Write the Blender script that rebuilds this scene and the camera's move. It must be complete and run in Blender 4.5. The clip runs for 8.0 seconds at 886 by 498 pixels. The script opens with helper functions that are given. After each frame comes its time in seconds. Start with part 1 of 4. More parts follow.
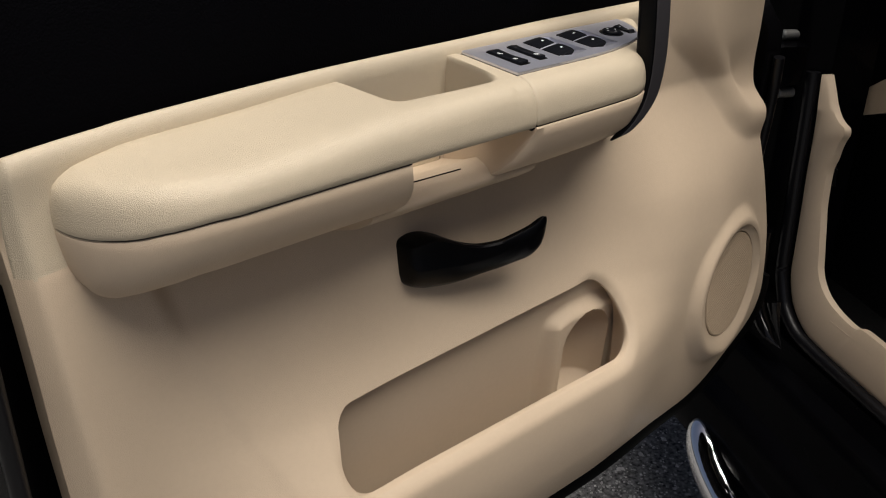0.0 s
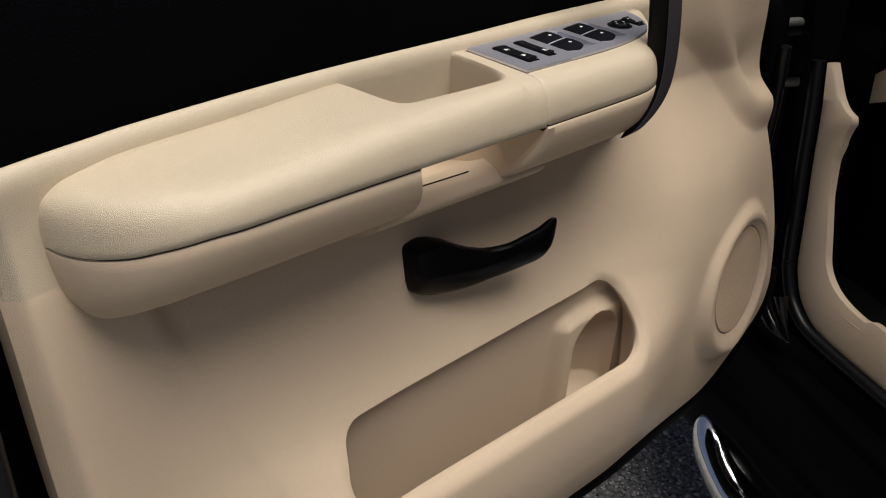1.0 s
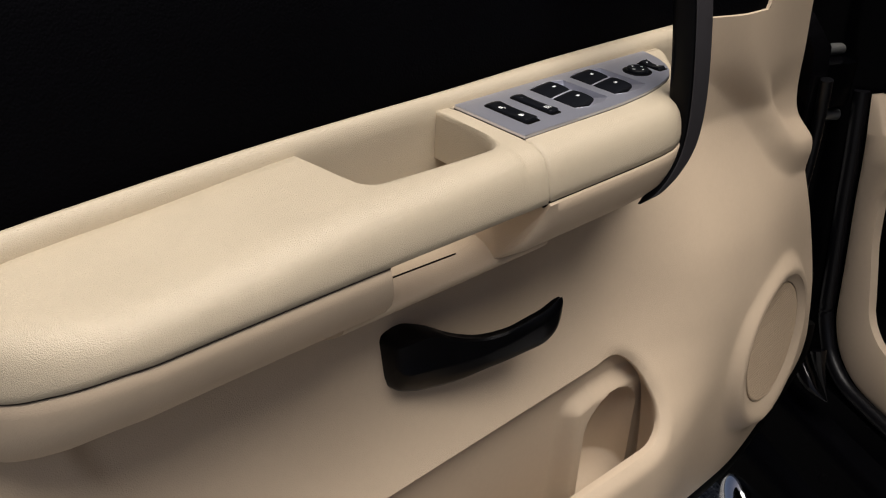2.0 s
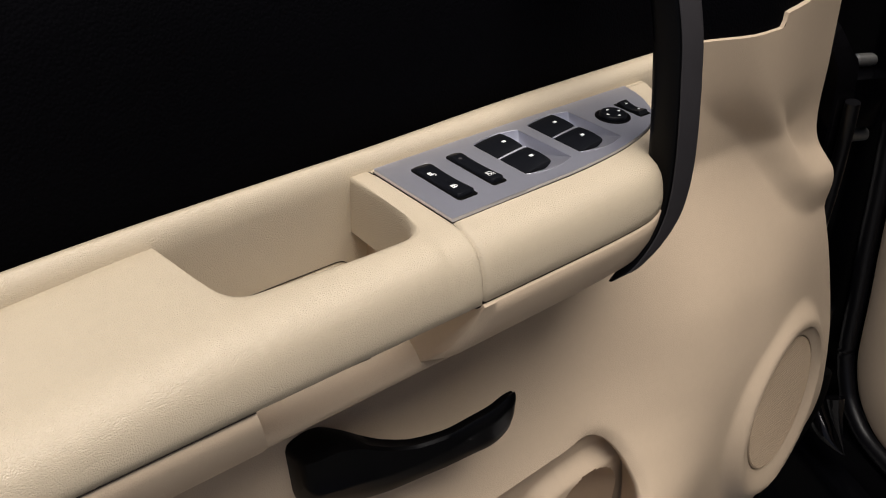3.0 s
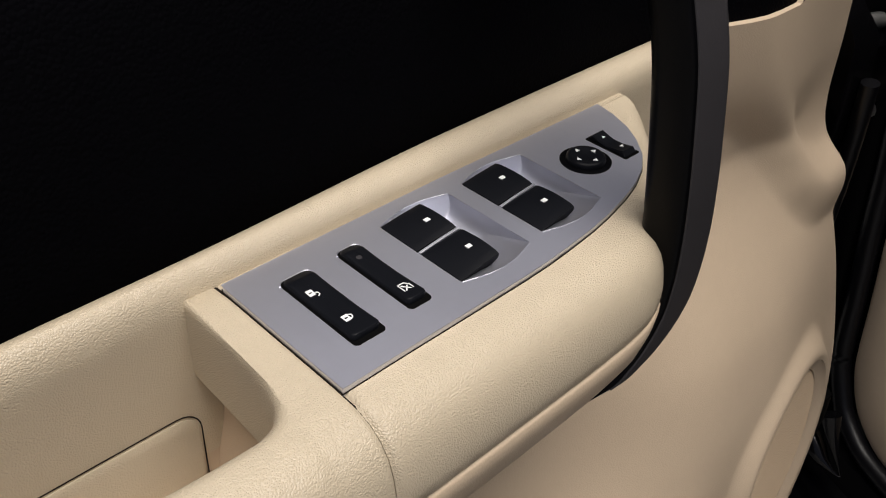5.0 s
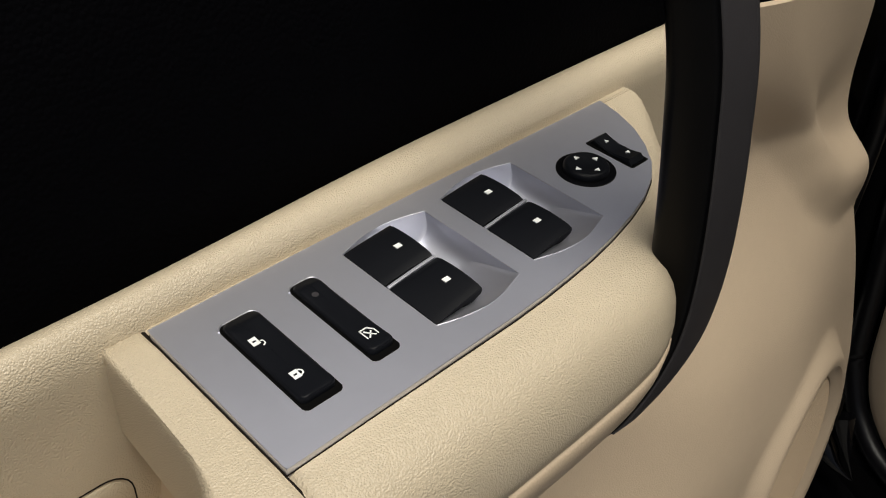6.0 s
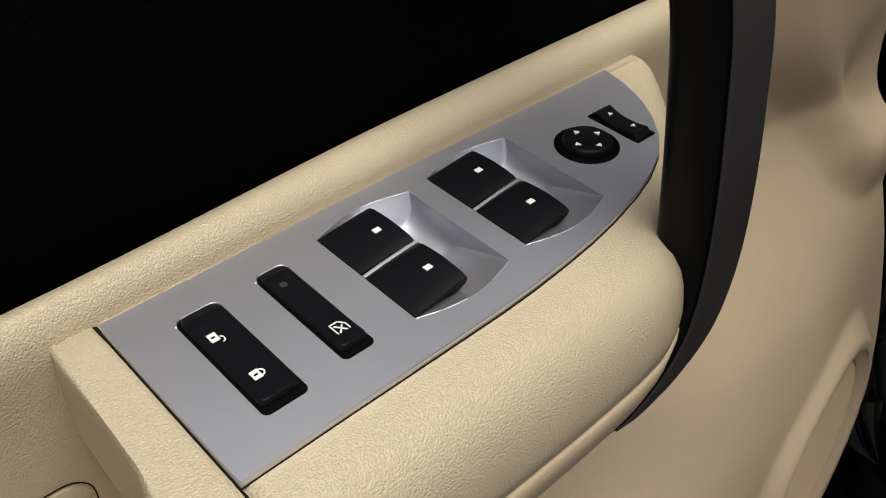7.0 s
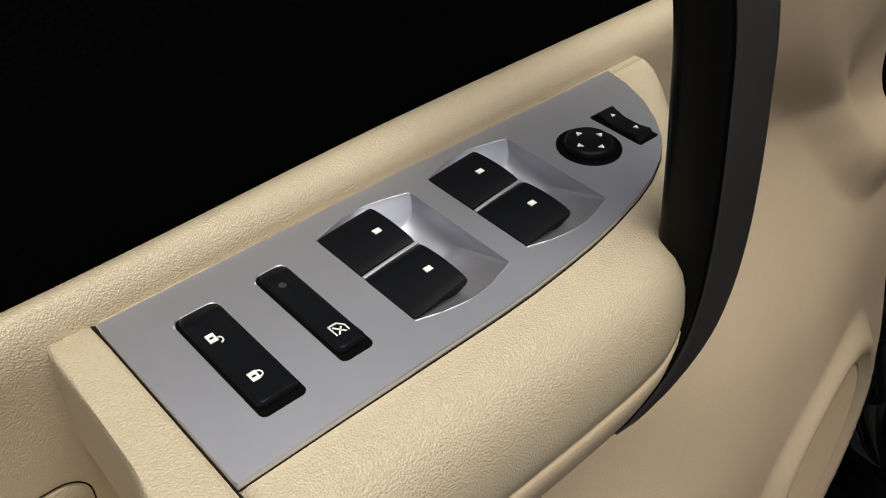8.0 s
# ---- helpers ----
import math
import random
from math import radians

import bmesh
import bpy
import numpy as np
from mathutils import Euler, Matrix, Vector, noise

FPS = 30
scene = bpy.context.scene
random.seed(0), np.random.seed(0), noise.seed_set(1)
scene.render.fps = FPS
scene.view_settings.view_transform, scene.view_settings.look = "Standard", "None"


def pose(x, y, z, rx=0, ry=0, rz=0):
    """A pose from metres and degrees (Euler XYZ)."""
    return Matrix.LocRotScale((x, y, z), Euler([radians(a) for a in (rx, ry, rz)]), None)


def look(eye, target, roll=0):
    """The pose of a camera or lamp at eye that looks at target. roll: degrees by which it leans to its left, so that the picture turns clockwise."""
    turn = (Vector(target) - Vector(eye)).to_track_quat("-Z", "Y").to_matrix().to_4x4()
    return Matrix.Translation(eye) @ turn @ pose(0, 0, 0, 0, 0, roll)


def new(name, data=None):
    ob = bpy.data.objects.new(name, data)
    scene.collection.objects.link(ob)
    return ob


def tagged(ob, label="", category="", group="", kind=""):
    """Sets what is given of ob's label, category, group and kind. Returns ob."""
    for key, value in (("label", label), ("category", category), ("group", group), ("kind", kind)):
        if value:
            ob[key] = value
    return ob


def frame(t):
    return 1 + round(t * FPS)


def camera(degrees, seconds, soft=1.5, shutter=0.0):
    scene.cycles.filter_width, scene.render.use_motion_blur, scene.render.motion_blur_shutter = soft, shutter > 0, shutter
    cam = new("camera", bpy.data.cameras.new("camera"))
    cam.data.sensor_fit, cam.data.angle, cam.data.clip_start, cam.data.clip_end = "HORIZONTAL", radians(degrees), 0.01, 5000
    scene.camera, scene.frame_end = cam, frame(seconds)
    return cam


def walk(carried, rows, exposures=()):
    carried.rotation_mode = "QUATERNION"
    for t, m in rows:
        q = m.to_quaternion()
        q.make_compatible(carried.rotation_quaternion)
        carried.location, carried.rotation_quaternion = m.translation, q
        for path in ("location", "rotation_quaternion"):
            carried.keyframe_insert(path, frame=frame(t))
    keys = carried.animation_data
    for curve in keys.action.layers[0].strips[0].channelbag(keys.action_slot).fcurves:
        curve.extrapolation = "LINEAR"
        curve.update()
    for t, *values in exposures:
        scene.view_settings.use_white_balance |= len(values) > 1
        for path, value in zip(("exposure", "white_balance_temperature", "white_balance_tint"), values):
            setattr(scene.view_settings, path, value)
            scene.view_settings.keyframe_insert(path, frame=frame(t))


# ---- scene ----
cam = camera(50.9, 8.0, soft=1.1)
PATH = [
    (0, (-0.609, -0.554, 1.464), (0.605, 0.711, 0.502), 4.2),
    (0.5, (-0.607, -0.54, 1.462), (0.614, 0.719, 0.501), 4.0),
    (1, (-0.596, -0.512, 1.458), (0.631, 0.727, 0.479), 3.5),
    (1.5, (-0.545, -0.463, 1.458), (0.676, 0.786, 0.484), 3.2),
    (3, (-0.307, -0.340, 1.467), (0.818, 0.930, 0.407), 2.7),
    (3.5, (-0.244, -0.292, 1.465), (0.88, 0.938, 0.358), 3.0),
    (4, (-0.205, -0.25, 1.453), (0.928, 0.95, 0.323), 3.0),
    (4.5, (-0.173, -0.214, 1.443), (0.979, 0.935, 0.28), 3.0),
    (6, (-0.091, -0.145, 1.416), (1.036, 0.944, 0.174), 3.2),
    (6.5, (-0.074, -0.14, 1.407), (1.02, 0.945, 0.131), 2.7),
    (7, (-0.063, -0.137, 1.401), (1.003, 0.962, 0.114), 1.8),
    (7.5, (-0.06, -0.135, 1.401), (0.996, 0.963, 0.104), 1.9),
    (8, (-0.061, -0.136, 1.401), (0.998, 0.964, 0.11), 2.1),
]
EXPOSURES = [(0.0, -0.02, 6600, 11), (1.5, -0.06, 6590, 12), (3.0, -0.07, 6570, 13), (4.5, -0.10, 6480, 13.5), (6.0, -0.30, 6720, 7), (8.0, -0.30, 6800, 5.5)]
walk(cam, [(t, look(eye, target, roll)) for t, eye, target, roll in PATH], EXPOSURES)

# ---- world and light ----
SUN_ELEVATION, SUN_ROTATION = radians(76), radians(190)
world = bpy.data.worlds.new("world")
scene.world = world
world.use_nodes = True
wn = world.node_tree.nodes
sky = wn.new("ShaderNodeTexSky")
sky.sky_type = "NISHITA"
sky.sun_disc = False
sky.sun_elevation, sky.sun_rotation = SUN_ELEVATION, SUN_ROTATION
sky.air_density, sky.dust_density, sky.ozone_density = 0.6, 5.0, 0.0
wn["Background"].inputs["Strength"].default_value = 0.062
world.node_tree.links.new(sky.outputs[0], wn["Background"].inputs["Color"])

sun_data = bpy.data.lights.new("sun", "SUN")
sun_data.energy, sun_data.angle, sun_data.color = 4.1, radians(50), (1.0, 0.96, 0.90)
sun = new("sun", sun_data)
towards_sun = Vector((math.sin(SUN_ROTATION) * math.cos(SUN_ELEVATION), math.cos(SUN_ROTATION) * math.cos(SUN_ELEVATION), math.sin(SUN_ELEVATION)))
sun.matrix_world = look(towards_sun * 6, (0, 0, 0))


# ---- materials ----
def material(name, colour, rough=0.5, metal=0.0, grain=0.0, depth=0.0, pebble=0.0, pebble_depth=0.0, vary=0.08, specular=0.5, stretch=(1, 1, 1), coat=0.0, blotch=7.0):
    """A surface with slow and fine colour variation, fine grain relief and, for vinyl, pebbled relief; grain and pebble in marks a metre."""
    m = bpy.data.materials.new(name)
    m.use_nodes = True
    n, link = m.node_tree.nodes, m.node_tree.links.new
    b = n["Principled BSDF"]
    b.inputs["Metallic"].default_value = metal
    b.inputs["Specular IOR Level"].default_value = specular
    b.inputs["Coat Weight"].default_value = coat
    b.inputs["Coat Roughness"].default_value = 0.12
    where = n.new("ShaderNodeTexCoord")
    mapping = n.new("ShaderNodeMapping")
    mapping.inputs["Scale"].default_value = stretch
    link(where.outputs["Object"], mapping.inputs["Vector"])
    slow, fine = n.new("ShaderNodeTexNoise"), n.new("ShaderNodeTexNoise")
    slow.inputs["Scale"].default_value, slow.inputs["Detail"].default_value = blotch, 4
    fine.inputs["Scale"].default_value, fine.inputs["Detail"].default_value = 160, 3
    for t in (slow, fine):
        link(mapping.outputs[0], t.inputs["Vector"])
    both = n.new("ShaderNodeMath")
    both.operation = "MULTIPLY_ADD"
    both.inputs[1].default_value = 0.35
    link(fine.outputs["Fac"], both.inputs[0])
    link(slow.outputs["Fac"], both.inputs[2])
    ramp = n.new("ShaderNodeValToRGB")
    ramp.color_ramp.elements[0].position, ramp.color_ramp.elements[1].position = 0.45, 0.9
    ramp.color_ramp.elements[0].color = (*[c * (1 - vary) for c in colour], 1)
    ramp.color_ramp.elements[1].color = (*[min(1, c * (1 + vary)) for c in colour], 1)
    link(both.outputs[0], ramp.inputs["Fac"])
    link(ramp.outputs["Color"], b.inputs["Base Color"])
    gloss = n.new("ShaderNodeMapRange")
    gloss.inputs["To Min"].default_value, gloss.inputs["To Max"].default_value = max(0.02, rough - 0.06), min(1, rough + 0.06)
    link(slow.outputs["Fac"], gloss.inputs["Value"])
    link(gloss.outputs[0], b.inputs["Roughness"])
    normal = None
    if grain:
        g = n.new("ShaderNodeTexNoise")
        g.inputs["Scale"].default_value, g.inputs["Detail"].default_value = grain, 3
        link(mapping.outputs[0], g.inputs["Vector"])
        bump = n.new("ShaderNodeBump")
        bump.inputs["Distance"].default_value, bump.inputs["Strength"].default_value = depth, 1.0
        link(g.outputs["Fac"], bump.inputs["Height"])
        normal = bump
    if pebble:
        warp = n.new("ShaderNodeTexNoise")
        warp.inputs["Scale"].default_value, warp.inputs["Detail"].default_value = pebble * 0.5, 2
        link(mapping.outputs[0], warp.inputs["Vector"])
        shift = n.new("ShaderNodeVectorMath")
        shift.operation = "MULTIPLY_ADD"
        shift.inputs[1].default_value = (0.3 / pebble,) * 3
        link(warp.outputs["Color"], shift.inputs[0])
        link(mapping.outputs[0], shift.inputs[2])
        cells = n.new("ShaderNodeTexVoronoi")
        cells.feature = "SMOOTH_F1"
        cells.inputs["Scale"].default_value = pebble
        cells.inputs["Smoothness"].default_value = 0.25
        link(shift.outputs[0], cells.inputs["Vector"])
        turn = n.new("ShaderNodeMath")
        turn.operation = "SUBTRACT"
        turn.inputs[0].default_value = 1.0
        link(cells.outputs["Distance"], turn.inputs[1])
        bump = n.new("ShaderNodeBump")
        bump.inputs["Distance"].default_value, bump.inputs["Strength"].default_value = pebble_depth, 1.0
        link(turn.outputs[0], bump.inputs["Height"])
        if normal:
            link(normal.outputs[0], bump.inputs["Normal"])
        normal = bump
    if normal:
        link(normal.outputs[0], b.inputs["Normal"])
    return m


TAN = (0.54, 0.432, 0.314)
vinyl = material("tan_vinyl", (0.525, 0.449, 0.330), 0.33, pebble=1380, pebble_depth=0.00032, grain=1500, depth=0.00006, vary=0.05, specular=0.45)
plastic = material("tan_plastic", TAN, 0.50, pebble=1000, pebble_depth=0.00016, vary=0.04, specular=0.35)
plastic_dull = material("tan_plastic_dull", TAN, 0.62, grain=900, depth=0.00012, vary=0.04, specular=0.3)
grille_tan = material("tan_grille", (0.40, 0.31, 0.215), 0.6, grain=700, depth=0.0001, vary=0.05, specular=0.3)
black_vinyl = material("black_vinyl", (0.0012, 0.0012, 0.0018), 0.75, pebble=520, pebble_depth=0.0004, vary=0.2, specular=0.02)
black_plastic = material("black_plastic", (0.002, 0.002, 0.0025), 0.30, grain=1200, depth=0.00005, vary=0.2, specular=0.12)
switch_black = material("switch_black", (0.004, 0.0046, 0.0065), 0.42, grain=1500, depth=0.00004, vary=0.15, specular=0.14)
grey_grip = material("charcoal_soft_plastic", (0.036, 0.034, 0.037), 0.42, grain=1300, depth=0.0001, vary=0.1, specular=0.35)
lever_black = material("lever_black", (0.0015, 0.0015, 0.002), 0.30, grain=900, depth=0.00004, vary=0.2, specular=0.11)
satin = material("satin_silver", (0.695, 0.708, 0.79), 0.41, metal=0.92, grain=2200, depth=0.00001, vary=0.03)
steel = material("dull_steel", (0.30, 0.30, 0.29), 0.45, metal=0.8, vary=0.2)
white_print = material("white_print", (0.85, 0.87, 0.86), 0.5, vary=0.03)
well_black = material("well_black", (0.002, 0.002, 0.002), 0.7, vary=0.1, specular=0.05)
gap_dark = material("dark_gap", (0.012, 0.009, 0.007), 0.8, vary=0.1, specular=0.1)
rubber = material("black_rubber", (0.003, 0.003, 0.004), 0.38, grain=500, depth=0.0001, vary=0.2, specular=0.3)
paint = material("black_paint", (0.0015, 0.0015, 0.002), 0.22, vary=0.2, specular=0.035)
chrome = material("chrome", (0.85, 0.86, 0.88), 0.05, metal=1.0, grain=40, depth=0.0004, vary=0.05)
shell_paint = material("gloss_black_paint", (0.003, 0.0028, 0.0035), 0.16, vary=0.2, specular=0.4)
carpet = material("black_carpet", (0.005, 0.005, 0.005), 0.95, grain=400, depth=0.002, vary=0.3, specular=0.1)


# ---- mesh helpers ----
def part(name, data, mat, parent=None, label="", sharp=38):
    verts, faces = data
    mesh = bpy.data.meshes.new(name)
    mesh.from_pydata([tuple(v) for v in verts], [], faces)
    mesh.validate()
    bm = bmesh.new()
    bm.from_mesh(mesh)
    bmesh.ops.recalc_face_normals(bm, faces=bm.faces)
    bm.to_mesh(mesh)
    bm.free()
    mesh.polygons.foreach_set("use_smooth", [True] * len(mesh.polygons))
    mesh.set_sharp_from_angle(angle=radians(sharp))
    mesh.materials.append(mat)
    ob = new(name, mesh)
    ob.parent = parent
    return tagged(ob, label)


def thing(name, at, label, category):
    ob = new(name)
    ob.location = at
    ob.empty_display_size = 0.05
    return tagged(ob, label, category)


def joined(*pieces):
    verts, faces = [], []
    for v, f in pieces:
        k = len(verts)
        verts += list(v)
        faces += [[i + k for i in face] for face in f]
    return verts, faces


def loft(rings, closed=True, caps=True):
    """Quads between rings of equally many points."""
    m = len(rings[0])
    verts = [p for r in rings for p in r]
    faces = []
    for i in range(len(rings) - 1):
        for j in range(m if closed else m - 1):
            k = (j + 1) % m
            faces.append([i * m + j, i * m + k, (i + 1) * m + k, (i + 1) * m + j])
    if caps and closed:
        faces += [list(range(m))[::-1], [(len(rings) - 1) * m + j for j in range(m)]]
    return verts, faces


def smooth_through(ks, vs, at, free=False):
    """A smooth curve through the values vs at the knots ks."""
    ks, vs, at = np.asarray(ks, float), np.asarray(vs, float), np.asarray(at, float)
    s = np.diff(vs) / np.diff(ks)
    m = np.concatenate([[s[0]], np.where(s[1:] * s[:-1] > 0, 2 * s[1:] * s[:-1] / np.where(np.abs(s[1:] + s[:-1]) < 1e-12, 1, s[1:] + s[:-1]), 0), [s[-1]]])
    if free:
        m[1:-1] = (s[1:] * np.diff(ks)[:-1] + s[:-1] * np.diff(ks)[1:]) / (np.diff(ks)[1:] + np.diff(ks)[:-1])
    at = np.clip(at, ks[0], ks[-1])
    i = np.clip(np.searchsorted(ks, at) - 1, 0, len(ks) - 2)
    h = ks[i + 1] - ks[i]
    t = (at - ks[i]) / h
    return (2 * t**3 - 3 * t**2 + 1) * vs[i] + (t**3 - 2 * t**2 + t) * h * m[i] + (3 * t**2 - 2 * t**3) * vs[i + 1] + (t**3 - t**2) * h * m[i + 1]


def step(a, b, v):
    t = np.clip((np.asarray(v, float) - a) / (b - a), 0, 1)
    return t * t * (3 - 2 * t)


def rounded(corners, n=8):
    """A closed outline from corners (x, y, radius)."""
    out = []
    for i, (x, y, r) in enumerate(corners):
        p, a, c = Vector((x, y)), Vector(corners[i - 1][:2]), Vector(corners[(i + 1) % len(corners)][:2])
        u, v = (a - p).normalized(), (c - p).normalized()
        half = u.angle(v) / 2
        back = min(r / math.tan(half), 0.49 * (a - p).length, 0.49 * (c - p).length)
        r2 = back * math.tan(half)
        mid = p + (u + v).normalized() * (r2 / math.sin(half))
        s, e = p + u * back - mid, p + v * back - mid
        turn = s.angle_signed(e)
        for k in range(n + 1):
            w = s.copy()
            w.rotate(Matrix.Rotation(-turn * k / n, 2))
            out.append((mid.x + w.x, mid.y + w.y))
    return out


def resample(points, n, closed=True):
    p = np.array(points, float)
    if closed:
        p = np.vstack([p, p[:1]])
    s = np.concatenate([[0], np.cumsum(np.hypot(*np.diff(p[:, :2], axis=0).T))])
    at = np.linspace(0, s[-1], n + 1)[:-1] if closed else np.linspace(0, s[-1], n)
    return np.stack([np.interp(at, s, p[:, k]) for k in range(p.shape[1])], 1)


def inside_by(px, py, outline):
    """How far points lie inside an outline (outside: minus)."""
    o = np.asarray(outline, float)
    a, b = o, np.roll(o, -1, 0)
    best, odd = np.full(px.shape, 9e9), np.zeros(px.shape, bool)
    for (ax, ay), (bx, by) in zip(a, b):
        dx, dy = bx - ax, by - ay
        t = np.clip(((px - ax) * dx + (py - ay) * dy) / (dx * dx + dy * dy + 1e-18), 0, 1)
        best = np.minimum(best, np.hypot(px - ax - t * dx, py - ay - t * dy))
        if ay != by:
            odd ^= ((ay > py) != (by > py)) & (px < dx * (py - ay) / dy + ax)
    return np.where(odd, best, -best)


def sheet(us, vs, keep, place):
    """A fine sheet over the grid us x vs, cut to where keep(u, v) is positive, its rim drawn onto the cut; place(u, v) gives points."""
    u, v = np.meshgrid(us, vs, indexing="ij")
    k = keep(u, v)
    e = 1e-4
    cu, cv = (u[:-1, :-1] + u[1:, 1:]) / 2, (v[:-1, :-1] + v[1:, 1:]) / 2
    kept = keep(cu, cv) > 0
    full = np.zeros(u.shape, int)
    for di in (0, 1):
        for dj in (0, 1):
            full[di : di + kept.shape[0], dj : dj + kept.shape[1]] += kept
    rim = (full > 0) & (full < 4)
    rim[0, :] = rim[-1, :] = False
    rim[:, 0] = rim[:, -1] = False
    gu, gv = (keep(u + e, v) - keep(u - e, v)) / (2 * e), (keep(u, v + e) - keep(u, v - e)) / (2 * e)
    size = np.maximum(np.hypot(gu, gv), 1e-6)
    u, v = np.where(rim, u - k * gu / size**2, u), np.where(rim, v - k * gv / size**2, v)
    pts = np.stack(place(u, v), -1)
    index = -np.ones(u.shape, int)
    used = full > 0
    index[used] = np.arange(used.sum())
    i, j = np.nonzero(kept)
    faces = np.stack([index[i, j], index[i + 1, j], index[i + 1, j + 1], index[i, j + 1]], -1).tolist()
    return pts[used].tolist(), faces


def tube(path, radius, sides=10, squash=1.0):
    rings = []
    for i, p in enumerate(path):
        p = Vector(p)
        a, b = Vector(path[max(i - 1, 0)]), Vector(path[min(i + 1, len(path) - 1)])
        t = (b - a).normalized()
        side = t.cross(Vector((0.13, 0.21, 1))).normalized()
        up = side.cross(t)
        r = radius[i] if isinstance(radius, (list, tuple)) else radius
        rings.append([p + side * r * math.cos(2 * math.pi * k / sides) + up * r * squash * math.sin(2 * math.pi * k / sides) for k in range(sides)])
    return loft(rings)


def block(x0, x1, y0, y1, z0, z1, r=0.002, n=3):
    """A block with rounded upright corners and rounded top edges."""
    ring = lambda inset, z: [(x, y, z) for x, y in rounded([(x0 + inset, y0 + inset, r * 1.5), (x1 - inset, y0 + inset, r * 1.5), (x1 - inset, y1 - inset, r * 1.5), (x0 + inset, y1 - inset, r * 1.5)], n)]
    return loft([ring(0, z0), ring(0, z1 - r), ring(r * 0.3, z1 - r * 0.3), ring(r, z1)])


def prism(outline, z0, z1):
    return loft([[(x, y, z0) for x, y in outline], [(x, y, z1) for x, y in outline]])


# ---- ground ----
def build_ground():
    gm = material("grey_asphalt", (0.17, 0.168, 0.162), 0.85, grain=320, depth=0.004, vary=0.9, specular=0.3, blotch=110)
    xs = np.concatenate([np.linspace(-400, -3, 12), np.linspace(-2.6, 4, 130), np.linspace(5, 400, 12)])
    ys = np.concatenate([np.linspace(-400, -3, 12), np.linspace(-2.6, 4, 130), np.linspace(5, 400, 12)])
    verts = [(x, y, 0.004 * noise.noise((x * 3, y * 3, 0)) + 0.0025 * noise.noise((x * 25, y * 25, 3)) - 0.004) for x in xs for y in ys]
    k = len(ys)
    faces = [[i * k + j, (i + 1) * k + j, (i + 1) * k + j + 1, i * k + j + 1] for i in range(len(xs) - 1) for j in range(k - 1)]
    ground = part("ground", (verts, faces), gm, None, "rough dark grey asphalt with loose grit under the truck", 180)
    tagged(ground, "", "ground", "", "structure")
    gravel = material("grit", (0.50, 0.49, 0.47), 0.8, grain=300, depth=0.001, vary=0.5, specular=0.3, blotch=60)
    rng = random.Random(4)
    pieces = []
    for _ in range(9000):
        x, y = rng.uniform(0.2, 1.5), rng.uniform(-0.2, 1.1)
        r = rng.uniform(0.0015, 0.0045) * (2.0 if rng.random() < 0.06 else 1)
        v = [(x + r * rng.uniform(0.7, 1.3) * a, y + r * rng.uniform(0.7, 1.3) * b, max(-0.003, r * 0.7 * c)) for a, b, c in ((1, 0, 0), (-1, 0, 0), (0, 1, 0), (0, -1, 0), (0, 0, 1), (0, 0, -1))]
        pieces.append((v, [[0, 2, 4], [2, 1, 4], [1, 3, 4], [3, 0, 4], [2, 0, 5], [1, 2, 5], [3, 1, 5], [0, 3, 5]]))
    grit = part("grit", joined(*pieces), gravel, None, "scattered pale grit and small stones on the asphalt", 20)
    tagged(grit, "", "gravel", "", "stuff")


build_ground()

# ---- the open front door ----
door = thing("car_door", (0.05, 0.1, 0.5), "open pickup truck front door with tan and black trim", "car door")
door_at = Matrix.Translation(door.location)


def door_part(name, data, mat, parent=None, label="", sharp=38):
    """A part of the door; its points are given in the world."""
    ob = part(name, data, mat, parent or door, label, sharp)
    if parent is None:
        ob.matrix_parent_inverse = door_at.inverted()
    return ob


def wall_top(x):
    return smooth_through([-0.45, -0.42, -0.366, -0.3, -0.137, 0, 0.3, 0.5], [1.183, 1.188, 1.194, 1.199, 1.2065, 1.2085, 1.2105, 1.2105], x)


SPEAKER = (0.4785, 0.8125, 0.0755)
POCKET = rounded([(-0.187, 0.894, 0.026), (0.224, 0.904, 0.050), (0.243, 0.808, 0.036), (-0.211, 0.812, 0.032)], 10)


def speaker_plane(x, z):
    return -0.0086 + 0.135 * (x - 0.4785) + 0.112 * (z - 0.8125)


